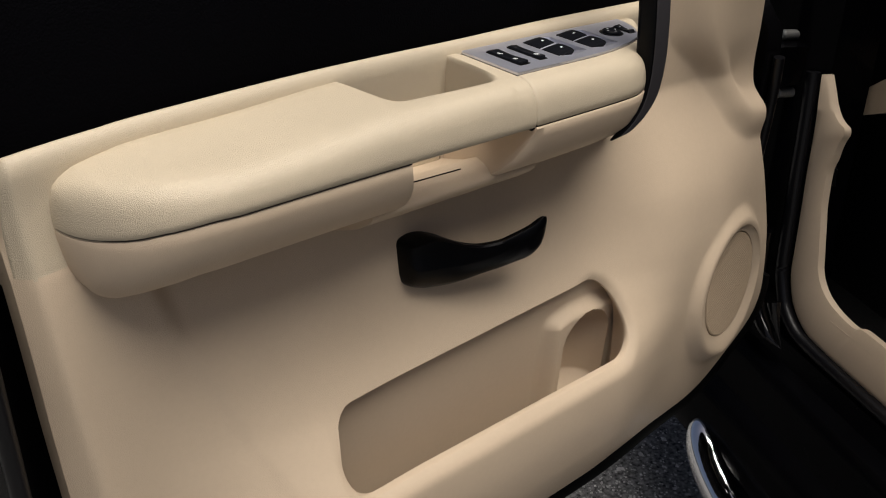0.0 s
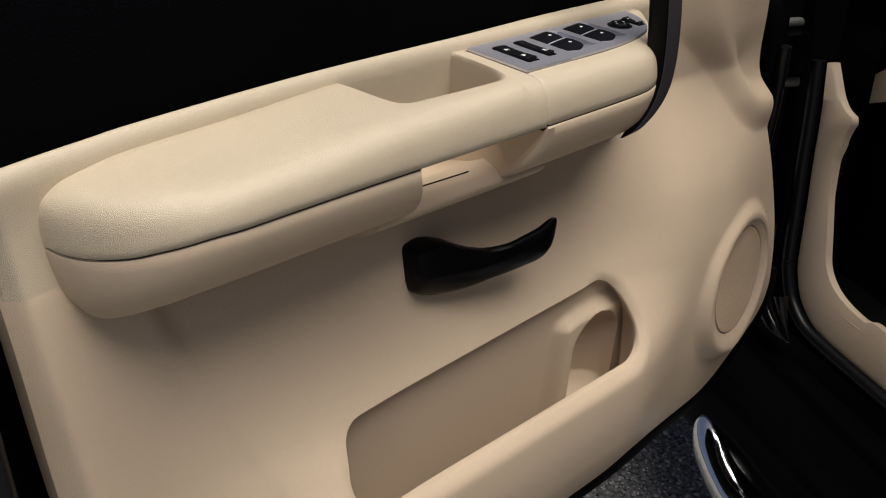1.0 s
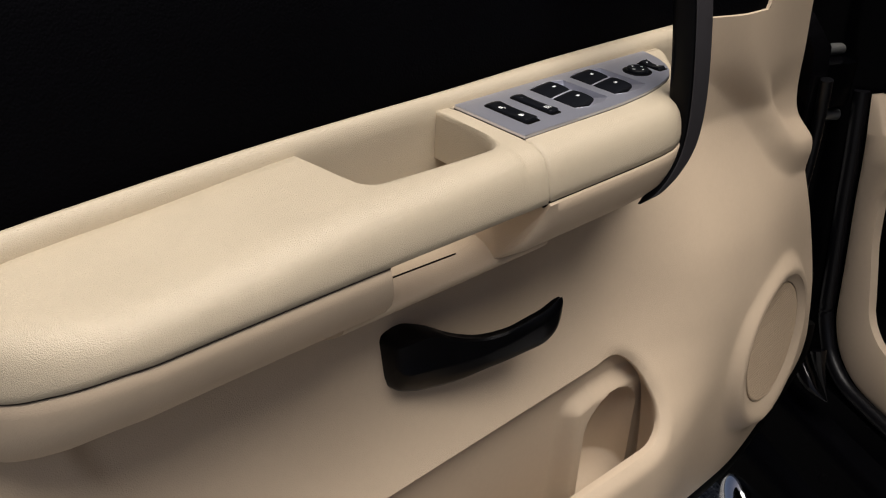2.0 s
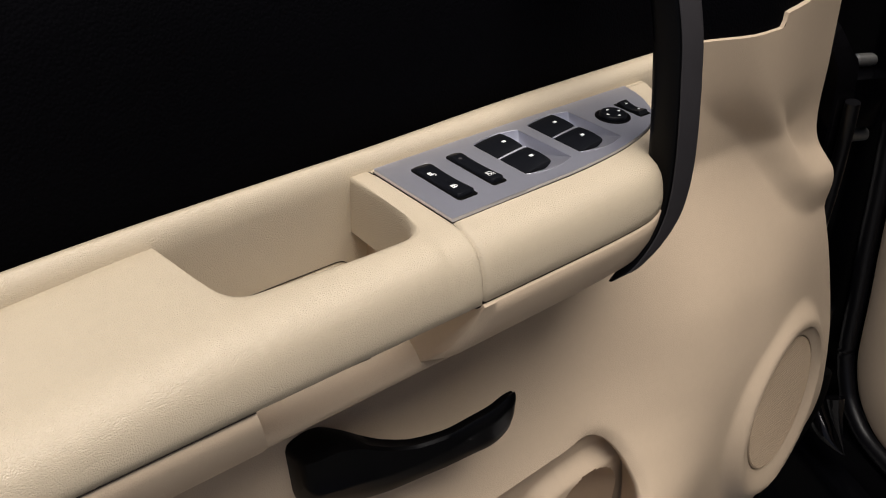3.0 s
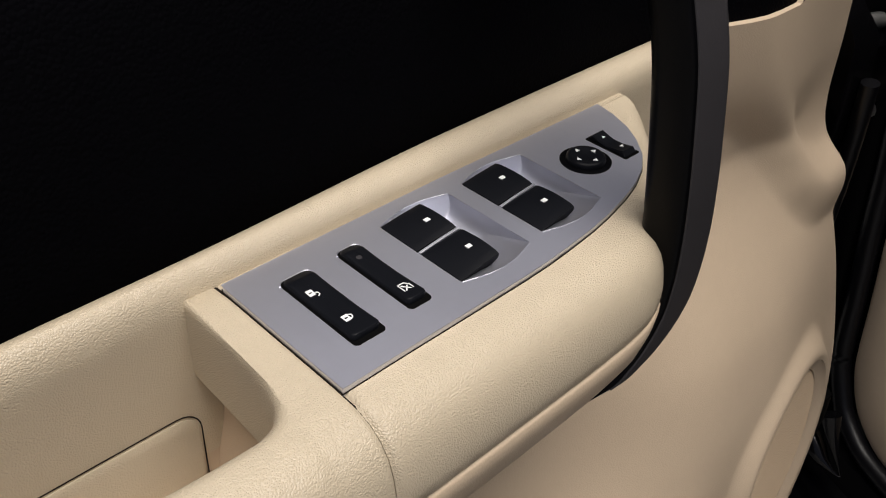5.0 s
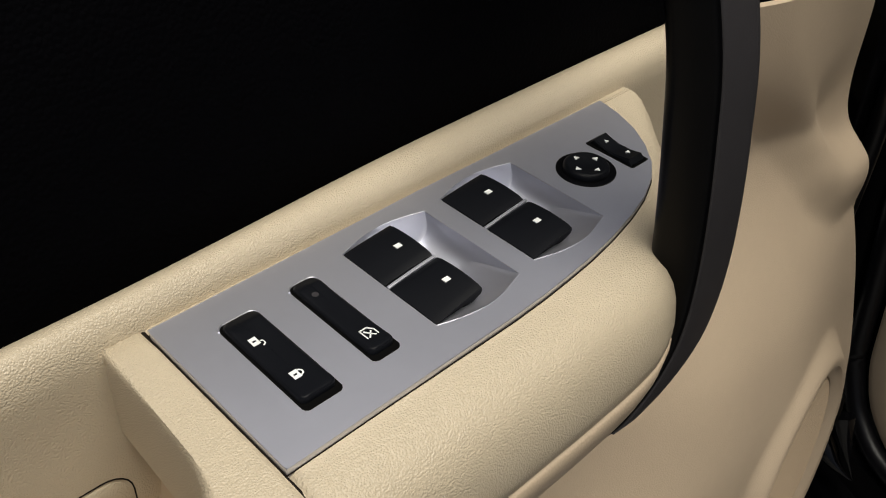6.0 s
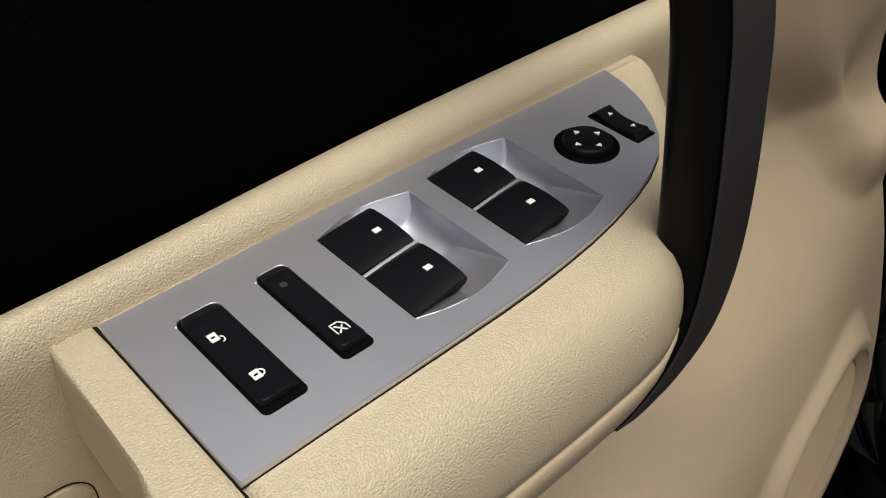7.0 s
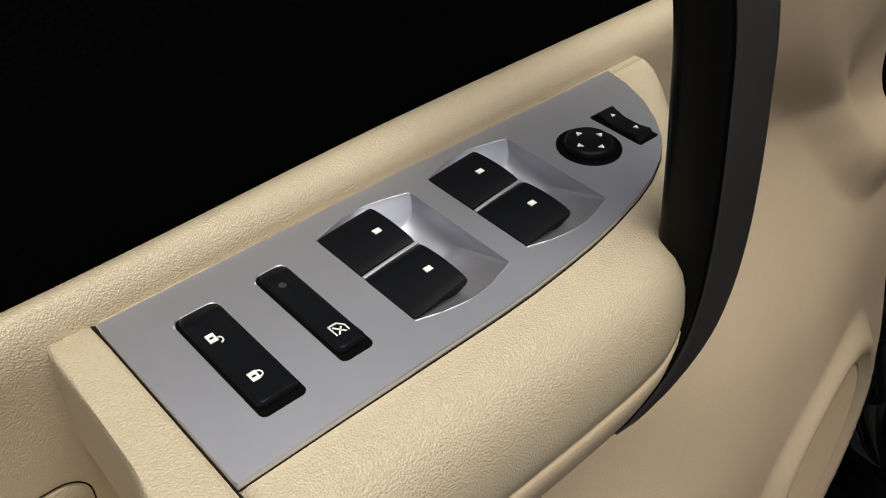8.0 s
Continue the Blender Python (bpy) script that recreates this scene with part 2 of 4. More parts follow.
def ridge(x, z):
    """The moulded ridge that runs down the front of the panel and out to its edge."""
    knots = np.array([(0.392, 1.45), (0.393, 1.28), (0.398, 1.225), (0.412, 1.185), (0.4465, 1.1440), (0.4730, 1.1160), (0.4965, 1.0865), (0.5200, 1.0560), (0.5370, 1.0450), (0.5560, 1.0400), (0.5760, 1.0385), (0.63, 1.037)])
    far = np.concatenate([[0], np.cumsum(np.hypot(*np.diff(knots, axis=0).T))])
    at = np.linspace(0, far[-1], 90)
    px, pz = smooth_through(far, knots[:, 0], at, True), smooth_through(far, knots[:, 1], at, True)
    best, side = np.full(np.shape(x), 9e9), np.zeros(np.shape(x))
    for i in range(len(px) - 1):
        dx, dz = px[i + 1] - px[i], pz[i + 1] - pz[i]
        t = np.clip(((x - px[i]) * dx + (z - pz[i]) * dz) / (dx * dx + dz * dz), 0, 1)
        ox, oz = x - px[i] - t * dx, z - pz[i] - t * dz
        d = np.hypot(ox, oz)
        side = np.where(d < best, np.sign(dx * oz - dz * ox), side)
        best = np.minimum(best, d)
    d = best * side
    crest = 0.0185 + 0.0025 * step(1.10, 1.05, z)
    u = np.clip(1 + d / (0.042 + 0.024 * step(1.10, 1.17, z)), 0, 1)
    flank = crest * (0.4 * np.sin(u * 1.5708) + 0.6 * step(0, 1, u))
    hollow = 0.0185 - 0.0095 * step(1.15, 1.07, z)
    v = np.clip(d / (0.012 + 0.011 * step(1.085, 1.06, z)), 0, 1)
    return np.where(d > 0, hollow + (crest - hollow) * (1 - 0.5 * v - 0.5 * step(0, 1, v)), flank)


def panel_y(x, z):
    """How far out the inner panel lies: its shape as one smooth relief."""
    x, z = np.asarray(x, float), np.asarray(z, float)
    centre = smooth_through([0.5, 0.55, 0.58, 0.62, 0.66, 0.70, 0.75, 0.79, 0.818, 0.86, 0.895, 0.95, 1.03, 1.075, 1.1, 1.3], [0.09, 0.045, 0.015, -0.015, -0.032, -0.042, -0.046, -0.044, -0.036, -0.006, 0.020, 0.045, 0.065, 0.076, 0.08, 0.081], z)
    middle = smooth_through([0.5, 0.55, 0.6, 0.65, 0.7, 0.75, 0.8, 0.85, 0.9, 0.93, 0.97, 1.0, 1.04, 1.08, 1.1, 1.45], [0.09, 0.040, 0.004, -0.011, -0.016, -0.018, -0.017, -0.013, -0.006, 0.001, 0.013, 0.027, 0.049, 0.070, 0.078, 0.084], z)
    front = smooth_through([0.5, 0.55, 0.6, 0.65, 0.7, 0.75, 0.8, 0.84, 0.87, 0.9, 0.95, 1.0, 1.04, 1.08, 1.15, 1.45], [0.085, 0.050, 0.022, 0.009, 0.004, 0.002, 0.006, 0.012, 0.018, 0.024, 0.035, 0.051, 0.0745, 0.092, 0.1055, 0.117], z)
    y = centre + (middle - centre) * step(0.20, 0.37, x)
    y = y + (front - y) * step(0.42, 0.60, x)
    # speaker boss
    r = np.hypot((x - SPEAKER[0]) * 1.05, z - SPEAKER[1] + 0.003)
    boss = speaker_plane(x, z) - 0.0085 + np.maximum(0, r - 0.096) ** 1.6 * 14 + 0.002 * step(0.100, 0.092, r)
    k = 0.017
    h = np.clip(0.5 + 0.5 * (boss - y) / k, 0, 1)
    y = boss + (y - boss) * h - k * h * (1 - h)
    # the flat rear end, parted by a crease
    crease = smooth_through([0.5, 0.774, 0.92, 1.053, 1.12, 1.3], [-0.10, -0.226, -0.288, -0.336, -0.35, -0.36], z)
    wide = smooth_through([0.5, 0.8, 1.0, 1.1], [0.09, 0.06, 0.022, 0.016], z)
    w = step(-0.15 * wide, 0.85 * wide, x - crease)
    w = w + (step(-0.375, -0.185, x) - w) * step(1.03, 0.93, z)
    flat = smooth_through([0.5, 0.6, 0.75, 0.85, 0.95, 1.04, 1.09, 1.13, 1.3], [0.085, 0.045, 0.030, 0.039, 0.050, 0.060, 0.068, 0.0785, 0.081], z)
    y = flat + (y - flat) * w - 0.0025 * step(-0.008, 0.010, x - crease) * step(1.03, 0.95, z) * step(-0.1, -0.2, x)
    # the pocket's lower and front lip rolls inwards
    beyond = np.clip(-inside_by(x, z, POCKET) / 0.013, 0, 1)
    y = y + 0.0075 * (1 - beyond) ** 2.2 * np.maximum(step(0.895, 0.815, z), step(0.16, 0.235, x))
    # the ridge and the hollow behind it
    y = y - ridge(x, z)
    # the rear edge turns back
    inner_line = smooth_through([0.5, 0.89, 1.05, 1.134, 1.2, 1.3], [-0.370, -0.4035, -0.4185, -0.4250, -0.4300, -0.436], z)
    turned = inner_line - x
    y = y + 0.62 * (turned + np.sqrt(turned**2 + 0.0015**2))
    return y


edge = [(0.47, 1.228), (0.54, 1.230), (0.568, 1.2305), (0.574, 1.230), (0.5745, 1.22), (0.5765, 1.17), (0.578, 1.12), (0.5785, 1.09), (0.5780, 1.078), (0.5775, 1.0735), (0.5785, 1.065), (0.5800, 1.050), (0.5805, 1.042), (0.5795, 1.031), (0.5765, 1.012), (0.577, 0.985), (0.584, 0.95), (0.594, 0.90), (0.601, 0.86), (0.603, 0.81), (0.607, 0.75), (0.604, 0.715), (0.588, 0.69), (0.555, 0.668), (0.50, 0.647), (0.42, 0.628), (0.298, 0.606), (0.167, 0.584), (0.0, 0.562), (-0.2, 0.545), (-0.385, 0.54), (-0.405, 0.56)]
rear = [(-0.411, 0.7), (-0.4255, 0.89), (-0.4335, 1.05), (-0.4385, 1.145)]
top_line = [(float(x), float(wall_top(x)) + (-0.030 if x < 0.326 else 0.004)) for x in np.linspace(-0.4385, 0.427, 80)]
front_step = [(0.430, 1.2143), (0.4322, 1.2147), (0.4330, 1.217), (0.4335, 1.222), (0.4345, 1.2262), (0.4375, 1.2274), (0.455, 1.2278)]


def soften(points, rounds=2):
    p = np.array(points, float)
    for _ in range(rounds):
        q = np.roll(p, -1, 0)
        p = np.stack([0.75 * p + 0.25 * q, 0.25 * p + 0.75 * q], 1).reshape(-1, 2)
    return p


OUTLINE = soften(edge + rear + top_line + front_step, 2)
SPEAKER_HOLE = [(SPEAKER[0] + 0.092 * math.cos(a) / 1.05, SPEAKER[1] - 0.003 + 0.092 * math.sin(a)) for a in np.linspace(0, 2 * math.pi, 72, endpoint=False)]


def panel_keep(x, z):
    k = inside_by(x, z, OUTLINE)
    return np.minimum(k, np.minimum(-inside_by(x, z, POCKET), -inside_by(x, z, SPEAKER_HOLE)))


def build_panel():
    xs, zs = np.arange(-0.448, 0.632, 0.004), np.arange(0.528, 1.412, 0.004)
    main = sheet(xs, zs, panel_keep, lambda x, z: (x, panel_y(x, z), z))
    rim = resample(OUTLINE, 420)
    y = panel_y(rim[:, 0], rim[:, 1])
    skirt = loft([[(a, b, c) for (a, c), b in zip(rim, y)], [(a, b + 0.006 if c > 1.18 else max(b, 0.04) + 0.03, c) for (a, c), b in zip(rim, y)]], True, False)
    return door_part("inner_panel", joined(main, skirt), plastic, None, "moulded tan plastic trim panel")


panel = build_panel()


def build_hem():
    """The black door edge that shows below the trim panel."""
    rim = [p for p in resample(OUTLINE, 420).tolist() if p[1] < 0.78 and p[0] > -0.30]
    rim.sort(key=lambda p: math.atan2(p[1] - 0.95, p[0] - 0.1))
    rings = []
    for x, z in rim:
        y = float(panel_y(x, z))
        ax, az = x - 0.15, z - 0.95
        n = math.hypot(ax, az)
        ax, az = ax / n, az / n
        rings.append([(x + ax * d, y + b, z + az * d) for d, b in ((-0.012, 0.010), (0.000, 0.003), (0.014, 0.001), (0.032, 0.003), (0.042, 0.010), (0.042, 0.05), (-0.012, 0.05))])
    return door_part("door_hem", loft(rings), well_black, None, "black door edge below the trim panel", 50)


build_hem()


def build_wall_roll():
    """The grained wall behind the armrest, rolled over at its top."""
    rings = []
    for x in np.concatenate([np.linspace(-0.4338, -0.40, 20), np.linspace(-0.395, 0.322, 80)]):
        t = float(wall_top(x))
        z0 = t - 0.112
        y0 = float(panel_y(x, z0))
        back = float(panel_y(x, t - 0.034)) - 0.080
        fore = 0.005 * float(step(0.15, -0.02, x))
        end = 0.006 * float(step(-0.425, -0.4338, x))
        rings.append([(x, y, z) for y, z in [(0.13, z0 - 0.004), (y0 + 0.0015, z0), (float(panel_y(x, 0.7 * z0 + 0.3 * (t - 0.0255))) - 0.0012, 0.7 * z0 + 0.3 * (t - 0.0255)), (float(panel_y(x, 0.35 * z0 + 0.65 * (t - 0.0255))) - 0.0012, 0.35 * z0 + 0.65 * (t - 0.0255)), (0.0795 + back, t - 0.0255), (0.0793 + back, t - 0.0165), (0.0802 + back, t - 0.009 - end), (0.0825 + back, t - 0.004 - end), (0.0865 + back - 0.3 * fore, t - 0.001 - end), (0.092 + back - fore, t - end), (0.098 + back - fore, t - 0.0022 - end), (0.1035 + back - fore, t - 0.008 - end), (0.106 + back - fore, t - 0.016), (0.13, t - 0.024)]])
    return door_part("wall_pad", loft(rings), vinyl, None, "grained tan vinyl door wall with a rolled top", 60)


build_wall_roll()


def build_pocket():
    """The map pocket: rolled rim, walls, hollow back with a bottle holder."""
    rim = resample(POCKET, 160)
    y0 = panel_y(rim[:, 0], rim[:, 1])
    c = np.array([0.03, 0.845])
    rings = []
    for grow, deep in ((0.0, 0.0), (-0.0012, 0.0012), (-0.0015, 0.004), (0.0, 0.008), (0.012, 0.016), (0.02, 0.03)):
        out = rim + (rim - c) / np.linalg.norm(rim - c, axis=1)[:, None] * np.array([0.6, 1.0]) * grow
        out[:, 1] -= max(grow, 0) * 3.2 * step(0.845, 0.82, rim[:, 1])
        rings.append([(a, b + deep, z) for (a, z), b in zip(out, y0)])
    walls = loft(rings, True, False)
    xs, zs = np.arange(-0.245, 0.324, 0.0015), np.arange(0.63, 0.925, 0.0015)
    x, z = np.meshgrid(xs, zs, indexing="ij")
    back = 0.036 + np.maximum(0, 0.900 - z) * 0.03
    front = 0.022 + 0 * x
    lump = step(0.130, 0.152, x) * step(0.872, 0.852, z + 0.25 * np.maximum(0, 0.17 - x))
    back = back + (np.minimum(front, back) - back) * lump
    r = np.hypot(x - 0.203, np.maximum(0, z - 0.812))
    groove = np.sqrt(np.maximum(0, 1 - np.minimum(1, r / 0.0425) ** 2))
    back = back + 0.043 * groove * step(0.722, 0.740, z) - 0.05 * step(0.254, 0.285, x)
    back = back - 0.03 * step(-0.222, -0.24, x)
    back = np.maximum(back, panel_y(x, z) + 0.008)
    k = len(zs)
    grid = ([(a, b, c) for a, b, c in zip(x.ravel(), back.ravel(), z.ravel())], [[i * k + j, (i + 1) * k + j, (i + 1) * k + j + 1, i * k + j + 1] for i in range(len(xs) - 1) for j in range(k - 1)])
    floor = ([(-0.20, 0.02, 0.637), (0.25, 0.02, 0.637), (0.25, 0.09, 0.637), (-0.20, 0.09, 0.637)], [[0, 1, 2, 3]])
    pocket = door_part("map_pocket", joined(walls, floor), plastic_dull, None, "recessed tan map pocket")
    door_part("bottle_holder", grid, plastic_dull, None, "moulded pocket back with a bottle hollow")
    return pocket


build_pocket()


def build_speaker():
    cx, cz, rad = SPEAKER
    n = 96
    ring = lambda r, deep: [(cx + r * math.cos(a) / 1.05, float(speaker_plane(cx + r * math.cos(a) / 1.05, cz + r * math.sin(a))) + deep, cz + r * math.sin(a)) for a in np.linspace(0, 2 * math.pi, n, endpoint=False)]
    lip = [(x, float(panel_y(x, z)), z) for x, z in [(cx + 0.092 * math.cos(a) / 1.05, cz - 0.003 + 0.092 * math.sin(a)) for a in np.linspace(0, 2 * math.pi, n, endpoint=False)]]
    door_part("speaker_ring", loft([lip, ring(0.0890, -0.0055), ring(0.0845, -0.0035), ring(0.0805, -0.0022), ring(0.0776, -0.0014), ring(0.0769, 0.0005), ring(0.0767, 0.006)], True, False), plastic, None, "raised tan speaker surround")
    rows = np.arange(-rad + 0.002, rad - 0.001, 0.0027)
    disc = loft([ring(0.0760, 0.006), ring(0.0760, -0.0008), ring(0.0750, -0.0018)], True, True)
    grille = door_part("speaker_grille", disc, grille_tan, None, "round tan speaker grille with fine ribs")
    ribs = []
    for h in rows:
        half = math.sqrt(max(0, 0.0740**2 - h * h)) / 1.05
        if half < 0.006:
            continue
        xs = (cx - half, cx + half)
        ribs.append(loft([[(x, float(speaker_plane(x, cz + h)) + dy, cz + h + dz) for dy, dz in ((-0.0014, -0.0008), (-0.0023, -0.0004), (-0.0023, 0.0004), (-0.0014, 0.0008))] for x in xs]))
    rib = part("ribs", joined(*ribs), grille_tan, grille, "", 30)
    tagged(rib, "", "", "", "stuff")


build_speaker()


# ---- armrest ----
REAR_END = 0.4025


def armrest_front(x):
    """The armrest's front face, rounded off at its rear end."""
    x = np.asarray(x, float)
    t = np.clip((-0.300 - x) / (REAR_END - 0.300), 0, 0.999)
    y = 0.089 - 0.1195 * (1 - t**2.1) ** (1 / 2.0)
    return y


def armrest_top(x):
    return smooth_through([-0.415, -0.4025, -0.399, -0.392, -0.380, -0.34, -0.254, -0.142, 0.0, 0.3], [1.146, 1.150, 1.160, 1.1680, 1.1745, 1.1825, 1.188, 1.196, 1.199, 1.199], x)


def cup_rear(x):
    """The rear limit of the armrest top: the wall, or the mouth of the pull cup."""
    return smooth_through([-0.5, -0.1445, -0.1435, -0.1405, -0.137, -0.132, -0.125, -0.115, -0.034, -0.026, -0.020, -0.0165, -0.0150, -0.0140, 0.1], [0.086, 0.086, 0.080, 0.050, 0.028, 0.019, 0.0145, 0.013, 0.006, 0.008, 0.014, 0.028, 0.060, 0.086, 0.086], x)


def shoulder(front, top, rear, seam, k=1.0):
    """A closed section through the padded armrest: rear foot, top, rolled shoulder, front, underside."""
    depth = rear - front
    s = min(1.0, depth / 0.045)
    g = min(1.0, (top - seam - 0.004) / 0.038)
    pts = [(rear, seam + 0.002), (rear, (seam + top) / 2), (rear, top - 0.009), (rear - 0.0018, top - 0.0042), (rear - 0.0055 * s, top - 0.0011)]
    a, b = rear - 0.009 * s, front + 0.030 * s
    pts += [(a + (b - a) * t, top) for t in (0.1, 0.35, 0.65, 0.95)]
    pts += [(front + 0.021 * s, top - 0.0008 * g), (front + 0.0145 * s, top - 0.0032 * g), (front + 0.009 * s, top - 0.0075 * g), (front + 0.005 * s, top - 0.0135 * g), (front + 0.0023 * s, top - 0.021 * g), (front + 0.0008 * s, top - 0.029 * g), (front, top - 0.0345 * g)]
    pts += [(front + 0.0003, seam + 0.0011), (front + 0.0010, seam + 0.0005), (front + 0.005, seam + 0.0005)]
    return pts


def armrest_seam(x):
    return smooth_through([-0.405, -0.398, -0.383, -0.369, -0.354, -0.318, -0.16, 0.0, 0.3], [1.127, 1.130, 1.137, 1.1425, 1.1485, 1.1560, 1.1575, 1.1575, 1.161], x)


def build_armrest():
    xs = sorted(set(np.round(np.concatenate([-REAR_END + 0.0003 + 0.040 * np.linspace(0, 1, 26) ** 2, np.linspace(-0.3605, -0.147, 108), np.arange(-0.1455, -0.112, 0.0009), np.linspace(-0.112, -0.036, 14), np.arange(-0.036, -0.0125, 0.0008), [-0.010, -0.006, -0.003, -0.0018, -0.0009, -0.0005, -0.0002]]), 5)))
    rings = []
    for x in xs:
        lip = 0.0007 * float(step(-0.0018, -0.0002, x))
        f, t, r = float(armrest_front(x)) + lip, float(armrest_top(x)) - lip, float(cup_rear(x))
        rings.append([(x, y, z) for y, z in shoulder(min(f, r - 0.008), t, r, float(armrest_seam(x)))])
    pad = door_part("armrest_pad", loft(rings), vinyl, None, "padded tan vinyl armrest with a pull cup", 50)

    def belly(front, seam, x, rear=0.09):
        d = max(0.02, 0.05 - front) / 0.08
        e = max(0.04, math.sqrt(max(0, 1 - min(1, max(0, (-0.300 - x) / (REAR_END - 0.300))) ** 4)))
        return [(rear, seam - 0.004), (front + 0.004, seam - 0.0005), (front + 0.0010, seam - 0.0005), (front + 0.0003, seam - 0.0012), (front + 0.0012 * d, seam - 0.012 * e), (front + 0.004 * d, seam - 0.024 * e), (front + 0.010 * d, seam - 0.036 * e), (front + 0.020 * d, seam - 0.048 * e), (front + 0.034 * d, seam - 0.059 * e), (front + 0.052 * d, seam - 0.069 * e), (front + 0.075 * d, seam - 0.079 * e), (rear, seam - 0.086 * e)]

    def run(xs, dx=0.0):
        out = []
        for x in xs:
            f, s = float(armrest_front(x)), float(armrest_seam(x))
            slant = dx * float(step(-0.21, -0.148, x))
            out.append([(x + slant * (s - z) / 0.08, y, z) for y, z in belly(f, s, x)])
        return out

    xs = list(-REAR_END + 0.0005 + 0.040 * np.linspace(0, 1, 26) ** 2) + list(np.linspace(-0.3605, -0.1485, 107)) + [-0.1478]
    door_part("armrest_base", loft(run(xs, 0.020)), plastic, None, "hard tan plastic underside of the armrest", 50)

    # the seam between pad and base, a dark recessed line
    path = []
    for x in list(-REAR_END + 0.0010 + 0.040 * np.linspace(0, 1, 26) ** 2) + list(np.linspace(-0.3600, -0.148, 107)):
        slope = (float(armrest_front(x + 0.0004)) - float(armrest_front(x - 0.0004))) / 0.0008
        size = math.hypot(slope, 1)
        path.append((x - 0.0026 * slope / size, float(armrest_front(x)) + 0.0026 / size, float(armrest_seam(x - 0.0026 * slope / size))))
    door_part("seam_strip", tube(path, 0.0029, 8, 0.32), gap_dark)
    return pad


build_armrest()


PLATE_Z = 1.2012
plate_front = [(0.0004, 0.0), (0.033, 0.0004), (0.075, 0.0006), (0.098, 0.0008), (0.113, 0.0014), (0.1286, 0.0026), (0.1444, 0.0042), (0.159, 0.0065), (0.1768, 0.0104), (0.1906, 0.0147), (0.2036, 0.0207), (0.2135, 0.0278), (0.2229, 0.0382), (0.2302, 0.0496), (0.2356, 0.0627), (0.2385, 0.0760)]
PLATE = plate_front + [(0.12, 0.0772), (0.0004, 0.0760)]


def pod_front(x):
    return smooth_through([-0.01, 0.10, 0.13, 0.15, 0.165, 0.178, 0.19, 0.2, 0.22, 0.24, 0.258, 0.27, 0.276], [-0.0305, -0.0305, -0.030, -0.0285, -0.0245, -0.0175, -0.008, 0.001, 0.016, 0.032, 0.052, 0.072, 0.086], x)


